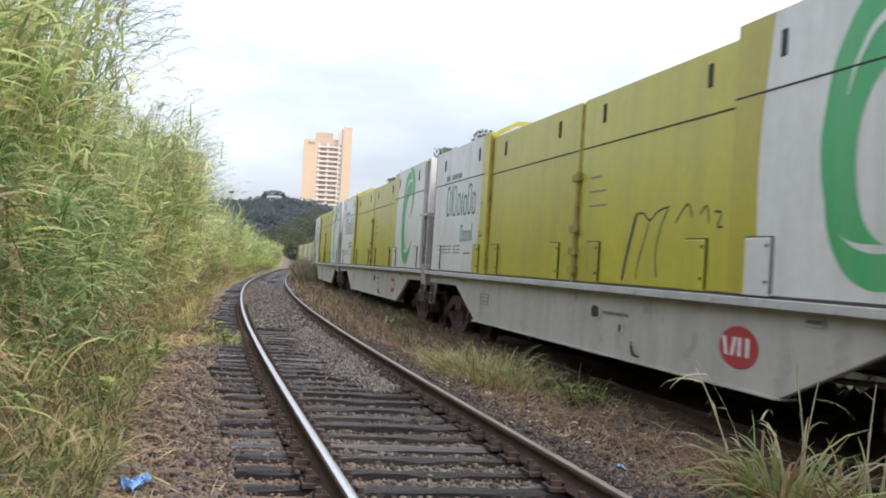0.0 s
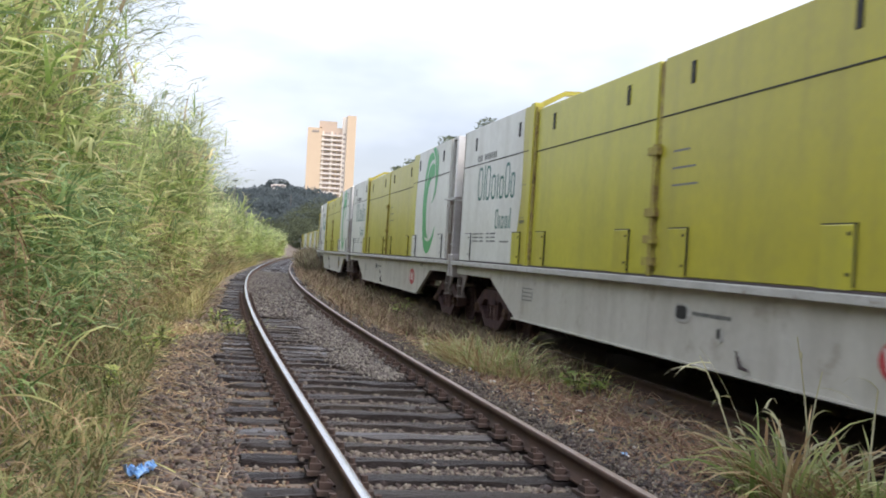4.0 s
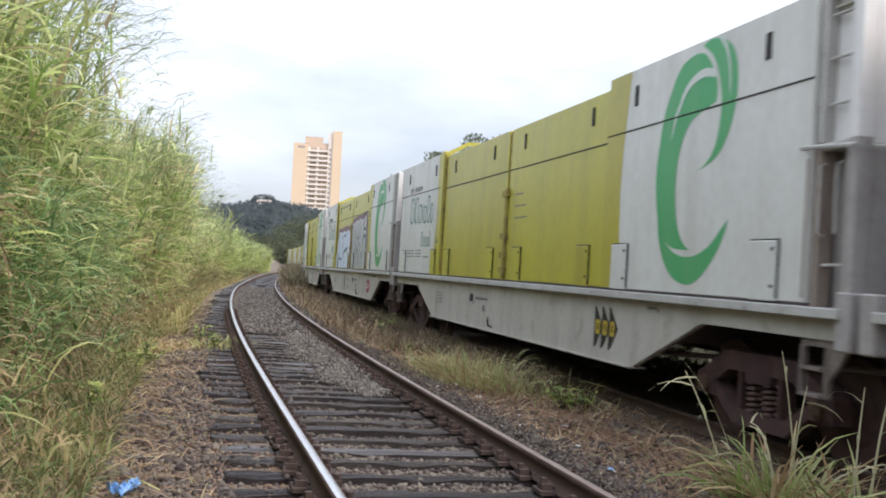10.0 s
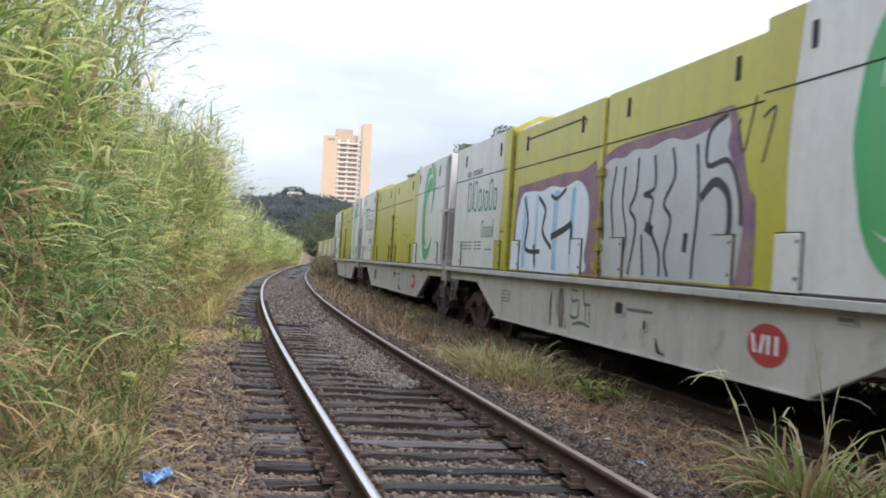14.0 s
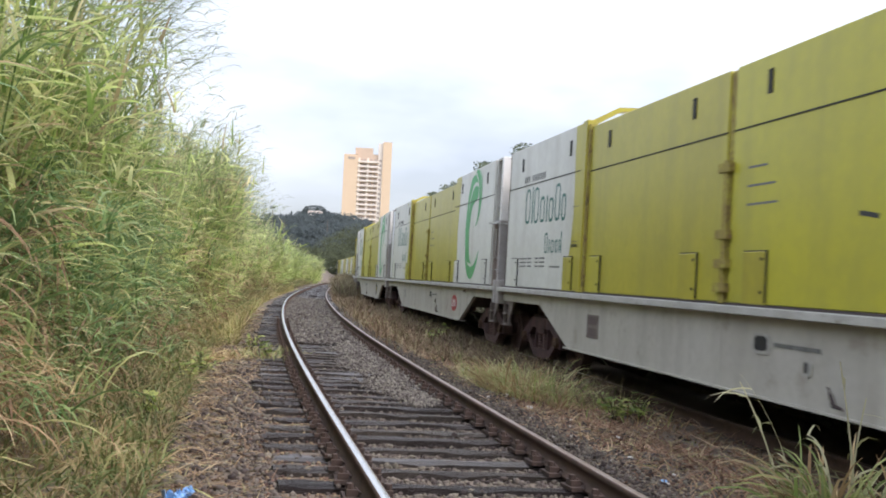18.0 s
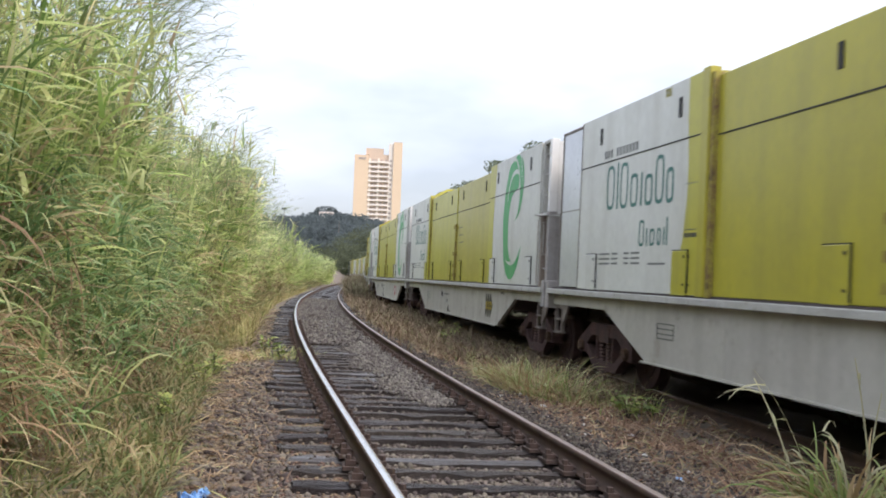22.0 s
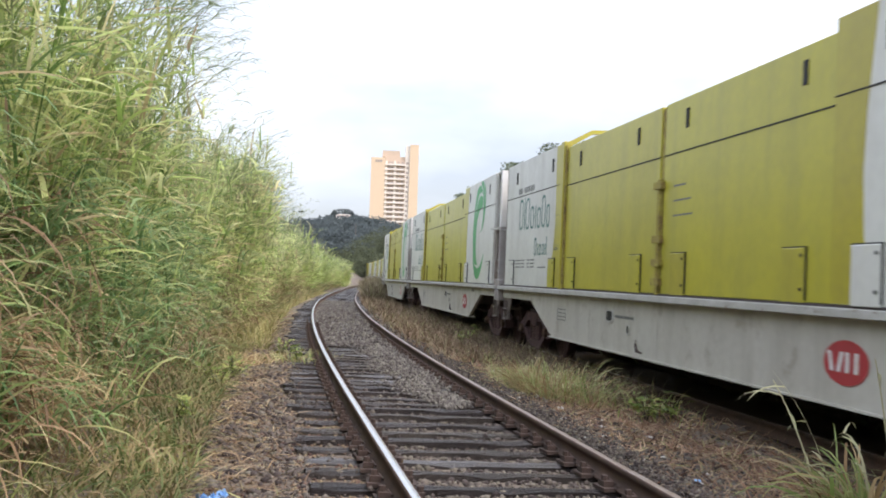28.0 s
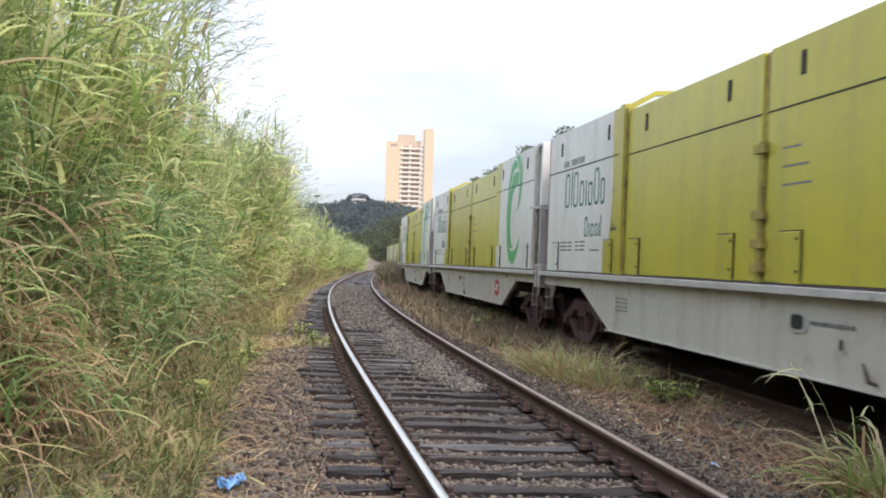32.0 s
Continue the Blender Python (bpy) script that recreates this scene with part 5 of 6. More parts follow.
for v, mt in ((grass_near, TALL), (grass_bulge, TALL), (grass_mid, TALL), (grass_far, BUSH)):
    tagged(new("tall_grass", raw_mesh("tall_grass", *v, mt)), "dense yellow-green tall grass leaning out from the bank", "grass", kind="stuff")
for v in (plume_near, plume_bulge, plume_mid, plume_far):
    tagged(new("grass_plumes", raw_mesh("grass_plumes", *v, PLUME)), "feathery drooping seed heads on the tall grass", "grass", kind="stuff")


def hanging_dry(n, s_lo, s_hi, size):
    """Dead brown blades hanging in patches under the front of the tall grass."""
    s = s_lo + (s_hi - s_lo) * rng.random(n) ** 1.3
    p = on(NEAR, s, np.interp(s, EDGE_S, EDGE_LAT) + rng.normal(.22, .22, n))
    patch = np.clip(.45 + 1.3 * wave(p[:, 0], p[:, 1], 1.7), 0, 1.5)
    keep = rng.random(n) < np.clip(patch * 1.3, .12, 1)
    s, p, patch = s[keep], p[keep], patch[keep]
    n = len(s)
    p[:, 2] = ground_z(p[:, 0], p[:, 1]) + rng.uniform(.05, 1.25, n) * np.maximum(patch, .3) + .1
    v = blades(p, rng.uniform(0, math.tau, n), rng.uniform(.25, .65, n) * size ** .5, rng.uniform(.008, .018, n) * size, rng.uniform(-.9, .6, n), rng.uniform(-1.55, -1.0, n), 4)
    tagged(new("dead_grass", raw_mesh("dead_grass", *v, HANG)), "dead straw-brown blades hanging under the green grass", "grass", kind="stuff")


hanging_dry(8000, 4.3, 26, 1.0)
hanging_dry(3600, 24, 70, 1.9)


def thatch(n, s_lo, s_hi, low, high, label):
    """A patch of dead straw that hangs like thatch over a hollow at the bank's foot."""
    s = rng.uniform(s_lo, s_hi, n)
    p = on(NEAR, s, np.interp(s, EDGE_S, EDGE_LAT) + rng.normal(.42, .14, n))
    p[:, 2] = ground_z(p[:, 0], p[:, 1]) + rng.uniform(low, high, n)
    v = blades(p, rng.uniform(0, math.tau, n), rng.uniform(.25, .55, n), rng.uniform(.008, .017, n), rng.uniform(-.6, .7, n), rng.uniform(-1.55, -1.1, n), 4)
    tagged(new("thatch", raw_mesh("thatch", *v, THATCH)), label, "grass", kind="stuff")


thatch(480, 6.2, 7.5, .35, .85, "hanging thatch of dead straw under the green grass")


def sprays(n, s_lo, s_hi, low, high):
    """Long flowering stems that reach out over the bank, with drooping leaflets along their ends."""
    s = s_lo + (s_hi - s_lo) * rng.random(n)
    p = on(NEAR, s, np.interp(s, EDGE_S, EDGE_LAT) - rng.uniform(-.1, .7, n))
    p[:, 2] = ground_z(p[:, 0], p[:, 1]) * .5 + rng.uniform(low, high, n)
    az = -np.interp(s, NEAR[0], NEAR[3]) + rng.normal(.2, .7, n)
    stem = blades(p, az, rng.uniform(1.2, 2.5, n), np.full(n, .014), rng.uniform(.8, 1.35, n), rng.uniform(-.3, .6, n), 8, .35)
    mid = stem[0].reshape(n, 9, 2, 3).mean(2)
    k = 12
    which, at = np.repeat(np.arange(n), k), rng.uniform(2.5, 7.95, n * k)
    i = at.astype(int)
    w = (at - i)[:, None]
    root = mid[which, i] * (1 - w) + mid[which, i + 1] * w
    fine = blades(root, np.repeat(az, k) + rng.normal(0, .55, n * k), rng.uniform(.2, .46, n * k), rng.uniform(.010, .020, n * k), rng.uniform(.2, .9, n * k), rng.uniform(-1.4, -.5, n * k), 4, .2)
    tagged(new("grass_sprays", raw_mesh("grass_sprays", *joined([stem, fine]), SPRAY)), "slender flowering grass stems reaching out over the bank", "grass", kind="stuff")


sprays(130, 9, 18, 3.3, 4.2)
sprays(80, 20, 31, 2.5, 3.3)
sprays(90, 30, 46, 2.4, 3.1)


def ground_cover(name, label, n, s_lo, s_hi, lat_fn, length, width, rise, fall, material, power=1.4, segs=3):
    s = s_lo + (s_hi - s_lo) * rng.random(n) ** power
    p = on(NEAR, s, lat_fn(n, s))
    p[:, 2] = ground_z(p[:, 0], p[:, 1]) + .005
    grow = 1 + s / 30
    v = blades(p, rng.uniform(0, math.tau, n), rng.uniform(*length, n) * grow ** .5, rng.uniform(*width, n) * grow, rng.uniform(*rise, n), rng.uniform(*fall, n), segs)
    return tagged(new(name, raw_mesh(name, *v, material)), label, "grass", kind="stuff")


def low_bank(n, s):
    e = np.interp(s, EDGE_S, EDGE_LAT)
    return e + (-2.15 - e) * rng.random(n) ** .8 - .08


def shoulder_straw(n, s):
    return rng.normal(-2.1, .36, n)


def middle_strip(n, s):
    return np.clip(rng.normal(2.45, .4, n), 1.65 - .02 * s, 3.3)


ground_cover("short_grass", "trampled green and straw-coloured grass at the bank's foot", 15000, 3.2, 30, low_bank, (.10, .36), (.007, .020), (.1, 1.45), (-1.3, .3), TURF)
ground_cover("short_grass", "low green grass along the bank's foot", 7000, 26, 110, low_bank, (.3, .7), (.012, .022), (.6, 1.5), (-.8, .6), TURF, 1.2)
ground_cover("dry_straw", "yellowed grass fringe beside the far rail", 6500, 19, 75, lambda n, s: -1.75 - 1.5 * rng.random(n) ** .8, (.2, .5), (.010, .018), (.4, 1.45), (-.8, .5), FRINGE, 1.3)
ground_cover("dry_straw", "pale fallen straw between the bank and the stones", 1900, 4, 15, lambda n, s: rng.normal(-2.35, .3, n), (.06, .22), (.006, .013), (.0, .5), (-.4, .15), THATCH)
ground_cover("dry_straw", "small heap of orange straw beside the sleepers", 420, 16.0, 17.6, lambda n, s: rng.normal(-2.15, .28, n), (.15, .38), (.008, .015), (.1, .7), (-.7, -.1), THATCH, 1.0)
ground_cover("dry_straw", "flattened dry straw on the ballast shoulder", 8500, 3.2, 34, shoulder_straw, (.06, .26), (.005, .012), (.0, .5), (-.4, .15), STRAW)
ground_cover("dry_straw", "brown dry grass litter between the tracks", 11000, 4, 34, middle_strip, (.08, .3), (.005, .012), (.0, .75), (-.6, .3), RED_STRAW)
ground_cover("dry_straw", "low reddish litter along the edge of the train's track", 2600, 6, 13.5, lambda n, s: np.clip(rng.normal(3.0, .3, n), 2.4, 3.6), (.05, .17), (.006, .013), (.0, .7), (-.6, .3), RED_STRAW, 1.2)
ground_cover("dry_straw", "dull brown grass along the edge of the train's track", 6000, 12.5, 40, lambda n, s: np.clip(rng.normal(3.15, .22, n), 2.7, 3.65), (.12, .42), (.006, .013), (.3, 1.5), (-.8, .7), EDGE_STRAW, 1.2)
ground_cover("dry_straw", "scattered straw on the ballast beside the rail", 3200, 4, 26, lambda n, s: rng.uniform(1.1, 2.2, n), (.06, .24), (.005, .012), (-.05, .4), (-.3, .1), RED_STRAW, 1.2)
ground_cover("dry_straw", "brown dry grass between the tracks farther along", 9000, 18, 100, lambda n, s: np.clip(rng.normal(2.2, .5, n), 1.2, 3.0), (.15, .45), (.008, .016), (.3, 1.4), (-.6, .6), STRAW, 1.2)


ground_cover("dry_grass", "tall straw-brown grass inside the bend of the tracks", 5200, 52, 125, lambda n, s: rng.uniform(1.35, 2.9, n), (.45, .85), (.012, .024), (1.0, 1.57), (-.2, 1.2), STRAW_TALL, 1.1)


def arching(n, s_lo, s_hi, out, low, high, material):
    """Long broad blades that arch out of the front of the bank."""
    s = s_lo + (s_hi - s_lo) * rng.random(n) ** 1.2
    p = on(NEAR, s, np.interp(s, EDGE_S, EDGE_LAT) + rng.normal(out, .3, n))
    p[:, 2] = ground_z(p[:, 0], p[:, 1]) + rng.uniform(low, high, n)
    right = -np.interp(s, NEAR[0], NEAR[3])
    v = blades(p, right + rng.normal(-.4, 1.5, n), rng.uniform(.4, 1.0, n), rng.uniform(.014, .032, n), rng.uniform(.5, 1.5, n), rng.uniform(-1.5, .4, n), 6)
    tagged(new("arching_grass", raw_mesh("arching_grass", *v, material)), "long broad arching grass blades at the bank", "grass", kind="stuff")


arching(1900, 4.7, 15, .0, .0, 1.1, ARCH)
arching(1500, 4.7, 18, -.35, .6, 2.4, ARCH)


def fans(n, s_lo, s_hi, low, high, material, each=15):
    """Clumps of long broad leaves that spring from one root and arch over on all sides."""
    s = s_lo + (s_hi - s_lo) * rng.random(n) ** 1.2
    p = on(NEAR, s, np.interp(s, EDGE_S, EDGE_LAT) + rng.normal(.02, .22, n))
    p[:, 2] = ground_z(p[:, 0], p[:, 1]) + rng.uniform(low, high, n)
    root = np.repeat(p, each, 0) + rng.normal(0, .05, (n * each, 3))
    m = n * each
    az = np.repeat(-np.interp(s, NEAR[0], NEAR[3]) + rng.normal(-.3, .6, n), each) + rng.normal(0, 1.0, m)
    v = blades(root, az, rng.uniform(.35, .85, m), rng.uniform(.016, .034, m), rng.uniform(.5, 1.5, m), rng.uniform(-1.5, -.5, m), 6)
    tagged(new("leaf_fans", raw_mesh("leaf_fans", *v, material)), "fans of broad dark green grass leaves at the bank's front", "grass", kind="stuff")


fans(130, 4.8, 14, .1, 1.7, FAN)
fans(80, 13, 26, .2, 1.8, FAN)


def tuft(s, lat, n, length, width, spread_r, label, dry=.35):
    """One clump: green blades and dry blades round a root."""
    c = on(NEAR, float(s), float(lat))
    c[2] = ground_z(c[None, 0], c[None, 1])[0] - .01
    clump = thing("grass_tuft", label, "grass tuft")
    for name, k, material in (("green_foliage", int(n * (1 - dry)), TUFT), ("dry_foliage", int(n * dry), DRY)):
        p = np.zeros((k, 3))
        p[:, :2] = rng.normal(0, spread_r, (k, 2))
        az = np.arctan2(p[:, 1], p[:, 0]) + rng.normal(0, .6, k)
        v = blades(p, az, rng.uniform(*length, k), rng.uniform(*width, k), rng.uniform(.5, 1.5, k), rng.uniform(-1.3, .4, k), 5)
        part(name, raw_mesh(name, *v, material), material, clump)
    clump.matrix_basis = Matrix.Translation(Vector(c))


def reed(s, lat, az, length, lean, droop, label="tall bleached reed stalk bent over the grass tuft"):
    """A thin stalk with a folded tip and two hanging leaves."""
    c = on(NEAR, float(s), float(lat))
    c[2] = ground_z(c[None, 0], c[None, 1])[0]
    stalk = thing("reed_stalk", label, "reed", "reeds in the grass tuft")
    v, f = blades(np.zeros((1, 3)), np.array([az]), np.array([length]), np.array([.021]), np.array([lean]), np.array([droop]), 8, .5)
    part("stalk", raw_mesh("stalk", v, f, REED), REED, stalk)
    mid = v.reshape(9, 2, 3).mean(1)
    q = blades(mid[[3, 5, 7]], az + rng.uniform(-1.5, 1.5, 3), rng.uniform(.2, .42, 3), np.full(3, .022), rng.uniform(.0, 1.0, 3), rng.uniform(-1.6, -.9, 3), 4)
    part("foliage", raw_mesh("foliage", *q, REED), REED, stalk)
    stalk.matrix_basis = Matrix.Translation(Vector(c))


tuft(6.5, 2.42, 210, (.35, .9), (.018, .040), .15, "large green and straw-tipped grass tuft in ballast")
tuft(6.1, 2.78, 150, (.35, .8), (.018, .038), .17, "green and straw-tipped grass tuft beside the train's track")
for s_, l_, a_, n_, e_, d_ in ((6.75, 2.30, 2.5, 1.15, 1.35, .75), (6.8, 2.22, 2.2, 1.05, 1.25, .9), (6.7, 2.28, 2.9, .85, 1.45, -.9), (6.55, 2.42, 1.6, 1.0, 1.5, -.6), (6.5, 2.5, .4, .95, 1.5, 1.3), (6.45, 2.55, 2.0, 1.2, 1.45, 1.3), (6.35, 2.62, .2, .8, 1.4, -1.0), (6.2, 2.8, 1.0, 1.05, 1.4, .9), (6.3, 2.72, 2.6, .9, 1.2, -.8), (6.1, 2.85, .7, 1.1, 1.45, 1.0)):
    reed(s_, l_, a_, n_, e_, d_)
for s_, l_, n_, h_ in ((13.2, 2.15, 260, .85), (12.7, 2.45, 180, .75), (13.9, 2.0, 200, .75), (14.6, 2.3, 170, .7), (15.3, 2.1, 160, .6), (13.6, 2.6, 120, .8), (16.0, 2.4, 120, .45), (18.5, 2.3, 140, .45), (21.0, 2.4, 90, .45), (24.5, 2.2, 90, .45), (28, 2.0, 100, .5), (33, 1.9, 100, .6), (12.0, 3.0, 50, .5), (11.2, 3.0, 40, .45)):
    tuft(s_, l_, n_, (h_ * .35, h_), (.010, .021), .2, "mixed green and dry grass tuft between the tracks", .5)


for s_, l_, n_, h_, d_ in ((16.4, -1.2, 110, .32, .25), (16.9, -1.4, 110, .34, .3), (17.4, -1.15, 80, .3, .3), (16.8, -2.0, 160, .3, .95), (17.3, -2.4, 150, .32, .9), (16.4, -2.6, 110, .35, .6)):
    tuft(s_, l_, n_, (h_ * .35, h_), (.008, .017), .24, "low olive and straw-coloured grass tuft beside the rail", d_)

for s_, l_, n_, h_ in ((4.9, -2.75, 60, .5), (5.2, -3.05, 70, .55), (5.6, -3.3, 60, .5), (4.6, -2.5, 40, .4)):
    tuft(s_, l_, n_, (h_ * .4, h_), (.010, .022), .16, "bright green and straw-yellow grass tuft on the bank", .3)


def weed(s, lat, n, r, label):
    """A low leafy weed: stalks with broad leaves."""
    c = on(NEAR, float(s), float(lat))
    z = float(ground_z(c[None, 0], c[None, 1])[0])
    plant = thing("weed", label, "weed")
    rr = random.Random(int(s * 100))
    tips = []
    for k in range(9):
        a = rr.uniform(0, math.tau)
        top = Vector((math.cos(a) * r * rr.uniform(.3, 1), math.sin(a) * r * rr.uniform(.3, 1), r * rr.uniform(.6, 1.5)))
        bm = bmesh.new()
        tube(bm, [(0, 0, 0), tuple(top * .55 + Vector((0, 0, .04))), tuple(top)], [.006, .005, .003], 4)
        tips.append(top)
        part("stem", bm, BARK, plant)
    t = np.array([tips[k % 9] * rr.uniform(.4, 1.05) for k in range(n)])
    v = blades(t + rng.normal(0, r * .13, (n, 3)), rng.uniform(0, math.tau, n), rng.uniform(.05, .11, n), rng.uniform(.03, .06, n), rng.uniform(-.2, .8, n), rng.uniform(-.8, .2, n), 2, .3)
    part("foliage", raw_mesh("foliage", *v, WEED), WEED, plant)
    plant.matrix_basis = pose(c[0], c[1], z)


for s_, l_, n_, r_ in ((11.5, 2.78, 90, .26), (11.3, 3.0, 50, .2), (16.5, -1.25, 40, .18), (17.3, -1.5, 40, .2), (22.8, 2.65, 100, .35), (13.3, -2.35, 80, .28), (14.8, -2.2, 70, .25), (10.4, -2.5, 60, .22)):
    weed(s_, l_, n_, r_, "leafy bright green weed beside the track")

# litter
c = on(NEAR, 7.0, -2.03)
bm_ = bmesh.new()
bmesh.ops.create_grid(bm_, x_segments=14, y_segments=9, size=.5)
for v in bm_.verts:
    q = v.co * 7
    v.co = Vector((v.co.x * .20, v.co.y * .07, .045 + .06 * v.co.x * v.co.x + .065 * noise.noise(q) + .035 * noise.noise(q * 2.3))) + Vector((noise.noise(q + Vector((9, 0, 0))), noise.noise(q + Vector((0, 9, 0))), 0)) * .05
bag = new("plastic_bag", mesh_of("plastic_bag", bm_, BLUE))
so = bag.modifiers.new("thickness", "SOLIDIFY")
so.thickness = .003
bag.matrix_basis = pose(c[0], c[1], float(ground_z(c[None, 0], c[None, 1])[0]) + .02, 0, 0, 62)
tagged(bag, "crumpled light blue plastic bag on straw", "plastic bag")


def pebble(s, lat, r, material, name, label):
    p = on(NEAR, float(s), float(lat))
    bm = bmesh.new()
    bmesh.ops.create_icosphere(bm, subdivisions=2, radius=r)
    for v in bm.verts:
        v.co *= 1 + .35 * noise.noise(v.co * (3 / r) + Vector((s, lat, 0)))
        v.co.z *= .55
    ob = new(name, mesh_of(name, bm, material))
    ob.matrix_basis = pose(p[0], p[1], float(ground_z(p[None, 0], p[None, 1])[0]) + r * .3, 0, 0, s * 40)
    return tagged(ob, label, name.replace("_", " "))


for s_, l_, r_ in ((16.7, 2.1, .09), (10.8, 1.12, .055), (9.55, 1.35, .06), (9.7, 1.2, .035), (7.8, 1.76, .03), (12.6, 1.5, .04), (14.5, 1.6, .05), (13.5, 1.75, .05), (13.2, 1.9, .06), (11.3, 2.15, .045), (10.7, 1.95, .04), (10.2, 2.3, .035), (9.0, 1.95, .028), (8.6, 1.6, .03), (8.3, 2.05, .025), (8.1, 1.45, .03), (7.6, 1.55, .025), (7.3, 1.95, .022), (9.9, 1.7, .035), (11.0, 1.6, .04), (12.1, 1.9, .045)):
    pebble(s_, l_, r_, PALE, "pale_stone", "pale stone lying in the ballast")
pebble(7.8, 2.16, .028, BAR_YELLOW, "dry_leaf", "small yellow fallen leaf on ballast")
pebble(7.95, 1.80, .035, BLUE, "plastic_scrap", "small blue plastic scrap on ballast")


# ---- distance ----
def polar(az, dist, z=0.0):
    a = radians(az)
    return Vector((dist * math.sin(a), dist * math.cos(a), z))


def tower():
    """Slab tower: ochre wings, a cream balcony front with rows of windows, a taller stair wing."""
    D = 700.0
    t = thing("apartment_tower", "tall ochre apartment tower with a cream balcony front", "apartment building")
    unit = D * math.tan(radians(1.0))
    left, s1, s2, right = -1.37 * unit, -.55 * unit, .90 * unit, 1.42 * unit
    base, top = 8.0, 1.32 + D * math.tan(radians(6.86))
    top2 = 1.32 + D * math.tan(radians(7.66))
    for name, a, b, z1, d0, mt in (("wing", left, s1, top, -1, ORANGE_WALL), ("stair_wing", s2, right, top2, -1.5, ORANGE_WALL), ("stair_wing_edge", s2 - 3.2, s2, top2 - 1, 0, CREAM_WALL)):
        bm = bmesh.new()
        box(bm, a, b, d0, 20, base, z1)
        part(name, bm, mt, t)
    bm = bmesh.new()
    box(bm, s1, s2 - 3.2, 2.0, 19, base, top + 1)
    box(bm, left + 8, s2 - 7, 3, 18, top + 1, top + 5.5)
    part("core", bm, ROOF_TILE, t)
    floors = 22
    h = (top - base - 2) / floors
    bm_w = bmesh.new()
    box(bm_w, -.8, .8, -.1, .1, 0, 1.5)
    win = mesh_of("window", bm_w, WINDOW_DARK)
    w0, w1 = s1, s2 - 3.2
    bm_b = bmesh.new()
    box(bm_b, w0 - .6, w1 + .3, -.4, 2.0, 0, 1.25)
    slab_me = mesh_of("balcony", bm_b, CREAM_WALL)
    bm_p = bmesh.new()
    box(bm_p, -.7, .7, .4, 2.1, 0, h)
    pier_me = mesh_of("pier", bm_p, CREAM_WALL)
    for k in range(floors):
        z = base + k * h
        part("balcony", slab_me, CREAM_WALL, t).location = (0, 0, z)
        for x in (w0 + 3.2, w0 + 5.2, w0 + 9.6, w0 + 12.6):
            part("window", win, WINDOW_DARK, t).location = (x, 1.95, z + 1.35)
        part("pier", pier_me, CREAM_WALL, t).location = (w0 + 1.0, 0, z)
        part("pier", pier_me, CREAM_WALL, t).location = (w0 + 7.3, 0, z)
        part("window", win, WINDOW_DARK, t).location = (s2 - 1.6, -.02, z + 1.1)
    bm = bmesh.new()
    box(bm, left + 3, s1 - 2, -1.15, -.9, top - 3.4, top - 1.8)
    part("window_band", bm, WINDOW_DARK, t)
    t.matrix_basis = Matrix.Translation(polar(-6.86, D)) @ pose(0, 0, 0, 0, 0, 6.86)


tower()

# wooded hill: one rounded rise behind the bend
az = np.linspace(-40, 30, 71)
crest = np.interp(az, [-40, -25, -15, -13, -11, -8.4, -6, 0, 10, 30], [2.5, 2.7, 2.65, 2.55, 2.9, 2.95, 2.45, 1.6, 1.2, .8])
rows = []
for dist, k in ((260, 0.0), (330, .45), (400, .85), (450, 1.0), (520, .9), (640, .35), (760, 0.0)):
    rows.append(np.stack([dist * np.sin(np.radians(az)), dist * np.cos(np.radians(az)), k * 450 * np.tan(np.radians(crest)) - .6 + .4 * k], 1))
hv = np.concatenate(rows)
hi_ = (np.arange(6)[:, None] * 71 + np.arange(70)[None]).ravel()
tagged(new("hill", raw_mesh("hill", hv, np.stack([hi_, hi_ + 1, hi_ + 72, hi_ + 71], 1), FAR_LAND, True)), "low wooded hill behind the railway bend", "hill", kind="structure")


def crowns(spec, leaves, size):
    """Leaf clumps over uneven crowns. spec: rows of x, y, z, radius, height."""
    spec = np.array(spec)
    n = len(spec) * leaves
    which = np.repeat(np.arange(len(spec)), leaves)
    d = rng.normal(size=(n, 3))
    d /= np.linalg.norm(d, axis=1)[:, None]
    lump = 1 + .28 * np.sin(3 * d[:, 0] + which) * np.cos(4 * d[:, 1] + which * 2) + .15 * np.sin(7 * d[:, 2] + which)
    rad = rng.uniform(.72, 1.02, n) * lump
    c = spec[which, :3] + d * rad[:, None] * np.stack([spec[which, 3], spec[which, 3], spec[which, 4]], 1)
    u = rng.normal(size=(n, 3))
    u /= np.linalg.norm(u, axis=1)[:, None]
    w = np.cross(u, rng.normal(size=(n, 3)))
    w /= np.linalg.norm(w, axis=1)[:, None]
    k = (rng.uniform(.6, 1.4, n) * size)[:, None]
    v = np.stack([c - u * k, c + w * k * .6, c + u * k, c - w * k * .6], 1).reshape(-1, 3)
    return v, np.arange(n * 4).reshape(-1, 4)


r_ = random.Random(5)
spec = []
for k in range(430):
    a = r_.uniform(-17, 5)
    d = r_.uniform(300, 455)
    hh = np.interp(d, [260, 330, 400, 450], [0, .45, .85, 1.0]) * 450 * math.tan(radians(float(np.interp(a, [-40, -25, -15, -13, -11, -8.4, -6, 0, 10, 30], [2.5, 2.7, 2.65, 2.55, 2.9, 2.95, 2.45, 1.6, 1.2, .8]))))
    rad = r_.uniform(2.6, 4.4)
    p = polar(a, d, hh + rad * .5)
    spec.append((*p, rad, rad * r_.uniform(.6, .85)))
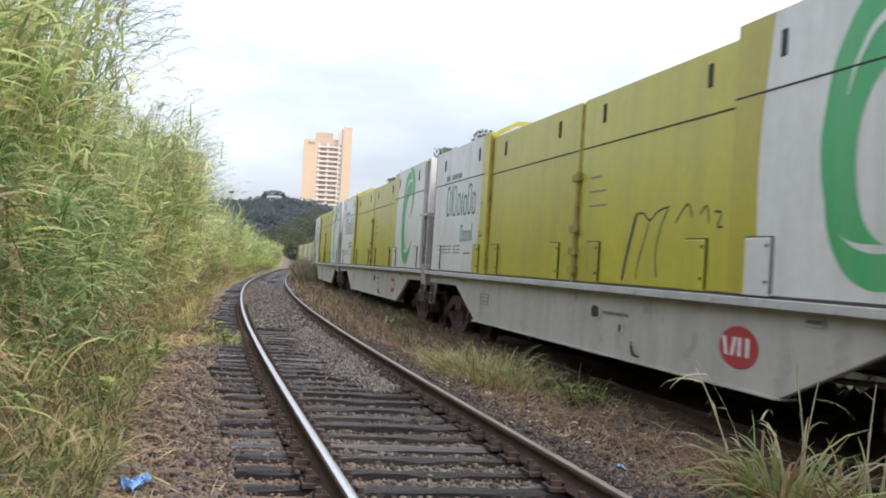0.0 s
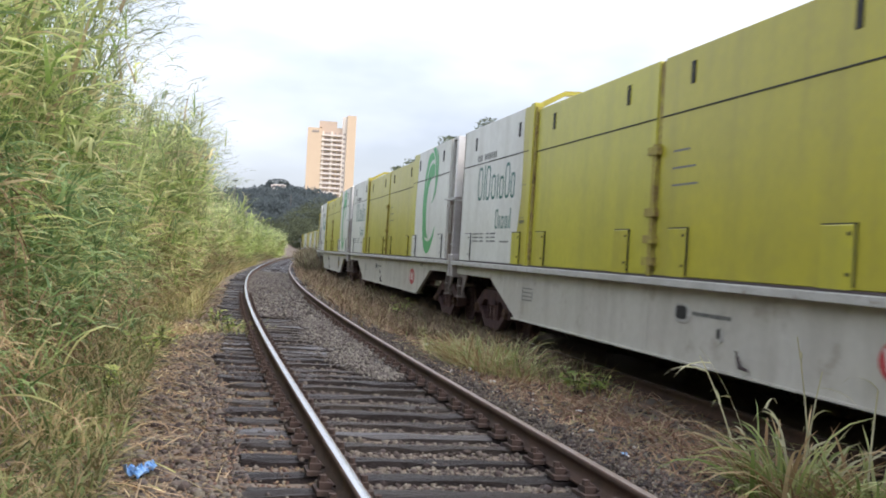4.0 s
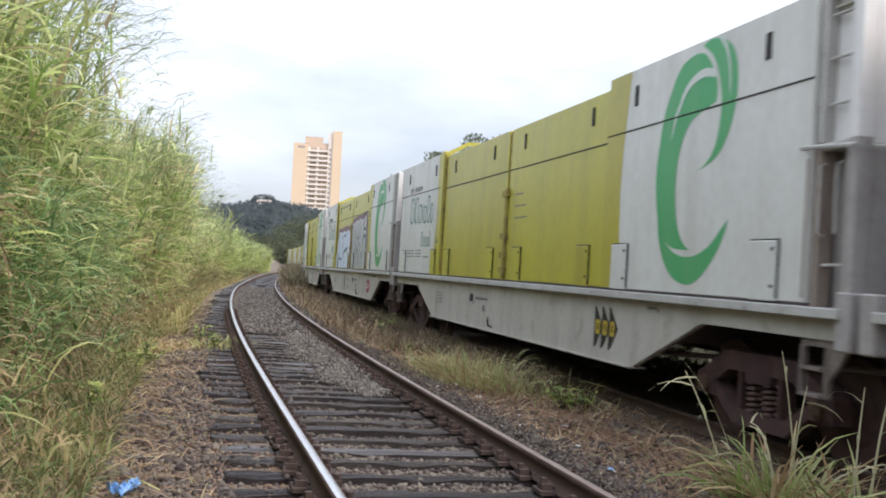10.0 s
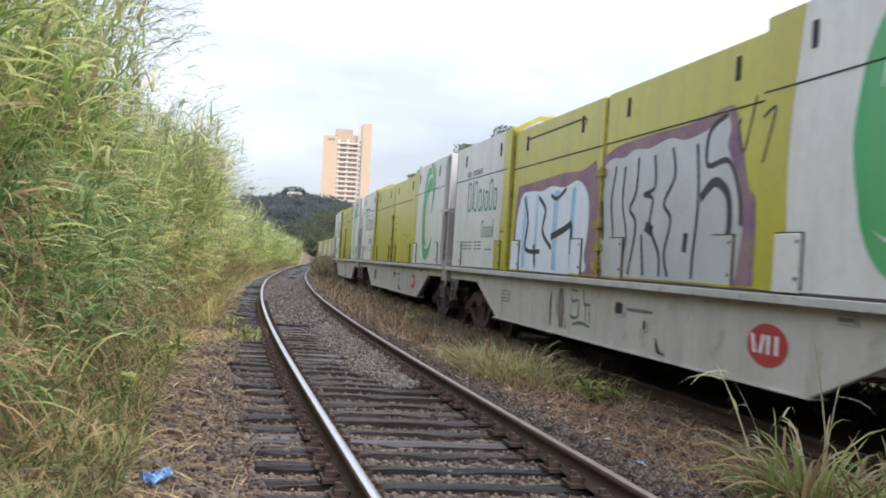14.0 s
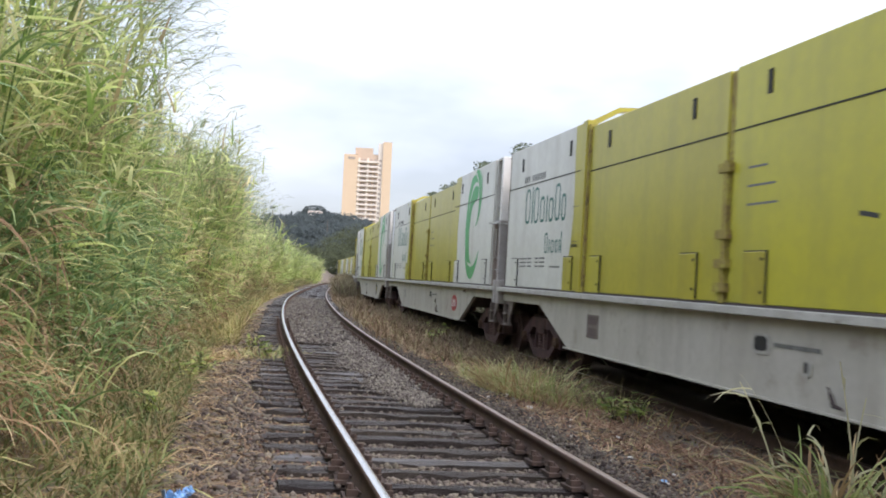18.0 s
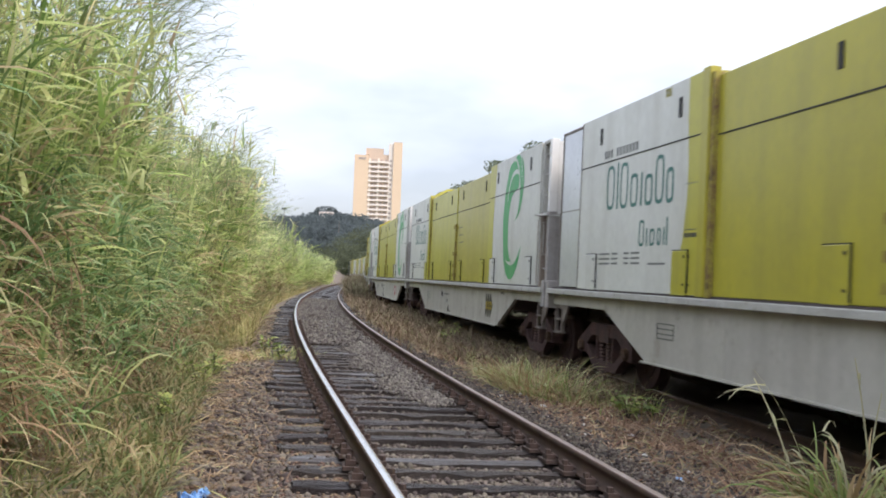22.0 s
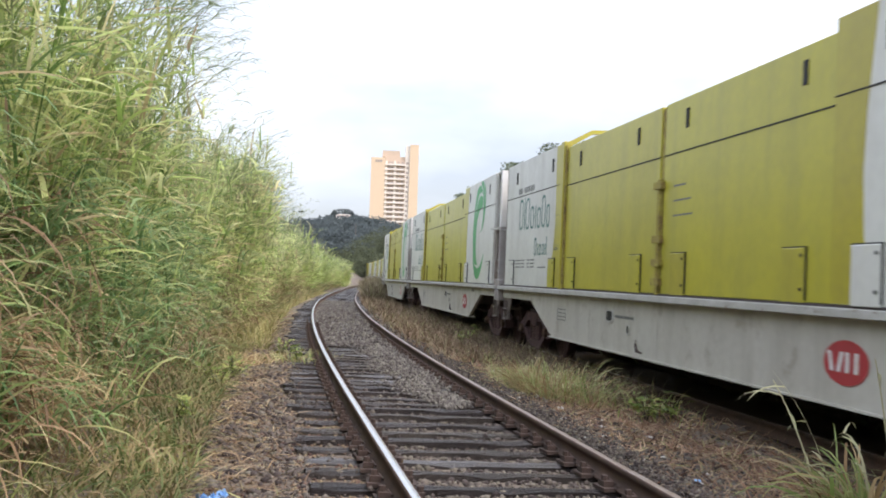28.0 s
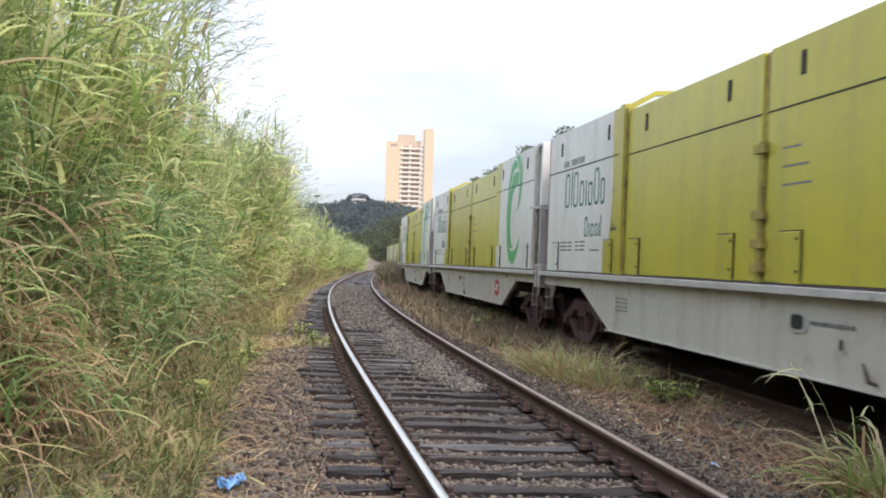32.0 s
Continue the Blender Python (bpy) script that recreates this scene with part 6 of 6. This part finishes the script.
# the hill woods carry their haze in the leaf colour
tagged(new("far_woods", raw_mesh("far_woods", *crowns(spec, 320, .52), WOOD_FAR)), "woods covering the far hill, blue-grey with painted haze", "woods", kind="stuff")
spec = []
for a, d, z, rad in ((-7.7, 210, 6.5, 5.5), (-7.2, 205, 5.5, 5), (-6.6, 215, 6, 5), (-8.6, 240, 4.5, 5), (-9.4, 250, 3.5, 5), (-8.1, 190, 3.0, 4), (-10.2, 250, 3.5, 4.5), (-11, 260, 3.5, 5), (-8.8, 200, 1.6, 3.2), (-6, 220, 5, 5), (-5, 230, 5, 6), (-12, 270, 5, 6), (-13.2, 280, 5, 6)):
    spec.append((*polar(a, d, z), rad, rad * .8))
tagged(new("woods_edge", raw_mesh("woods_edge", *crowns(spec, 3600, .17), WOOD_EDGE)), "rounded dark trees at the bend", "woods", kind="stuff")


# made-up thicket on the far bank, blocks light from under the train
spec = []
for k in range(300):
    s_ = r_.uniform(-6, 85)
    l_ = r_.uniform(4.0, 6.8)
    p = on(FAR, s_, l_)
    rad = r_.uniform(.6, 1.0)
    spec.append((p[0], p[1], float(ground_z(np.array([p[0]]), np.array([p[1]]))[0]) + rad * .5, rad, rad * .85))
for k in range(230):
    p = on(FAR, r_.uniform(-6, 85), r_.uniform(3.65, 4.1))
    rad = r_.uniform(.32, .46)
    spec.append((p[0], p[1], float(ground_z(np.array([p[0]]), np.array([p[1]]))[0]) + rad * .7, rad, rad * 1.1))
for k in range(520):
    p = on(FAR, r_.uniform(-4, 70), r_.uniform(2.55, 3.6))
    rad = r_.uniform(.18, .27)
    spec.append((p[0], p[1], float(ground_z(np.array([p[0]]), np.array([p[1]]))[0]) + rad * .4, rad, rad * .9))
tagged(new("thicket", raw_mesh("thicket", *crowns(spec, 90, .2), THICKET)), "made-up low dull green thicket that blocks light behind the train", "thicket", kind="stuff")


def tree(az_, dist, height, crown_r, n, label):
    t = thing("tree", label, "tree")
    rr = random.Random(int(az_ * 31 + dist))
    bm = bmesh.new()
    tube(bm, [(0, 0, -1.2), (.1, 0, height * .4), (.2, .1, height * .75)], [.22, .17, .09], 7)
    part("trunk", bm, BARK, t)
    ends, bm = [], bmesh.new()
    for k in range(17):
        a, z = rr.uniform(0, math.tau), height * rr.uniform(.5, .75)
        e = Vector((math.cos(a) * crown_r * rr.uniform(.4, 1), math.sin(a) * crown_r * rr.uniform(.4, 1), height * rr.uniform(.78, 1.02)))
        tube(bm, [(.15, .05, z), tuple(Vector((.15, .05, z)) * .45 + e * .55 + Vector((0, 0, -.15))), tuple(e)], [.06, .04, .015], 5)
        ends.append(e)
    part("limbs", bm, BARK, t)
    sp = [(*e, crown_r * rr.uniform(.25, .5), crown_r * rr.uniform(.08, .16)) for e in ends]
    part("crown", raw_mesh("crown", *crowns(sp, n * 3, .08), CROWN), CROWN, t)
    p = polar(az_, dist)
    t.matrix_basis = Matrix.Translation((p.x, p.y, -.4))


tree(-2.0, 62, 7.5, 1.5, 45, "open-crowned tree behind the train")
tree(1.1, 58, 8.35, 1.7, 45, "open-crowned tree behind the train")
tree(3.4, 54, 9.05, 1.9, 50, "open-crowned tree behind the train")
tree(4.9, 56, 9.0, 1.6, 45, "open-crowned tree behind the train")

# slim floodlight mast and pole on the rise
for az_, el0, el1, d, lamp in ((-12.2, 1.6, 3.5, 300, True), (-11.5, 1.6, 2.75, 300, False), (-9.0, 2.0, 2.9, 330, False)):
    mast = thing("light_mast" if lamp else "pole", "slim grey mast on the wooded rise", "mast")
    z0, z1 = 1.32 + d * math.tan(radians(el0)) - 9, 1.32 + d * math.tan(radians(el1))
    bm_ = bmesh.new()
    tube(bm_, [(0, 0, z0), (0, 0, z1)], [.16, .09], 8)
    part("shaft", bm_, GRIMY, mast)
    if lamp:
        bm_ = bmesh.new()
        box(bm_, -.75, .75, -.2, .2, z1 - .15, z1 + .3)
        part("lamp_head", bm_, DARK, mast)
    mast.matrix_basis = Matrix.Translation(polar(az_, d))

# pale villa under a broad tree on the hilltop
villa = thing("villa", "small pale villa on the wooded hilltop", "house")
vz = 1.32 + 440 * math.tan(radians(3.28))
bm_ = bmesh.new()
box(bm_, -3.2, 3.2, -3, 3, vz - 6, vz + 1.1)
part("wall", bm_, CREAM_WALL, villa)
for x in (-2, 0, 2):
    bm_ = bmesh.new()
    box(bm_, x - .5, x + .5, -3.1, -2.9, vz - .4, vz + .8)
    part("window", bm_, WINDOW_DARK, villa)
villa.matrix_basis = Matrix.Translation(polar(-9.75, 440)) @ pose(0, 0, 0, 0, 0, 9)
tagged(new("broad_tree_crown", raw_mesh("broad_tree_crown", *crowns([(*polar(-9.8, 441, vz + 2.4), 4.2, 1.3), (*polar(-9.25, 441, vz + .6), 1.6, 1.6), (*polar(-10.3, 441, vz + .6), 1.6, 1.6)], 420, .4), WOOD_FAR)), "broad tree crown over the villa, greyed by painted haze", "tree")


# ---- what moves ----
DRIFT = np.polyfit(range(0, 33, 4), [0, -.948, -1.651, -2.143, -2.552, -3.133, -3.884, -4.697, -5.510], 5)


def front(t, number):
    """Where a wagon's front door edge stands on its line."""
    slack = np.interp(t, [0, 1.5, 3, 7, 9, 11.5, 13, 14.5, 17.5, 20, 24, 28, 31, 32], [-.12, -.14, -.03, .02, -.02, -.08, 0, -.02, -.10, -.03, .02, -.11, .06, .08])
    return 22.640 + LENGTH * number - 5.1435 * t - float(np.polyval(DRIFT, t)) + float(slack)


def wagon_pose(t, number):
    s = front(t, number)
    a, b = (Vector(on(FAR, s + u, 1.5)) for u in (1.1, 14.85))
    d = b - a
    return Matrix.LocRotScale((a + b) / 2, Euler((math.atan2(d.z, d.xy.length), radians(0.7), math.atan2(-d.x, d.y))), None)


def motions():
    for number, w in wagons.items():
        walk(w, [(t, wagon_pose(t, number)) for t in range(0, 33)])
        if -1 <= number <= 9:
            turns = [(k * .1, Matrix.LocRotScale(None, Euler((-(front(0, number) - front(k * .1, number)) / .45 * -1, 0, 0)), None)) for k in range(321)]
            for bogie in w.children:
                for ws in bogie.children:
                    if ws.name.startswith("wheelset"):
                        at = ws.matrix_basis.translation.copy()
                        walk(ws, [(t, Matrix.Translation(at) @ m) for t, m in turns])


motions()
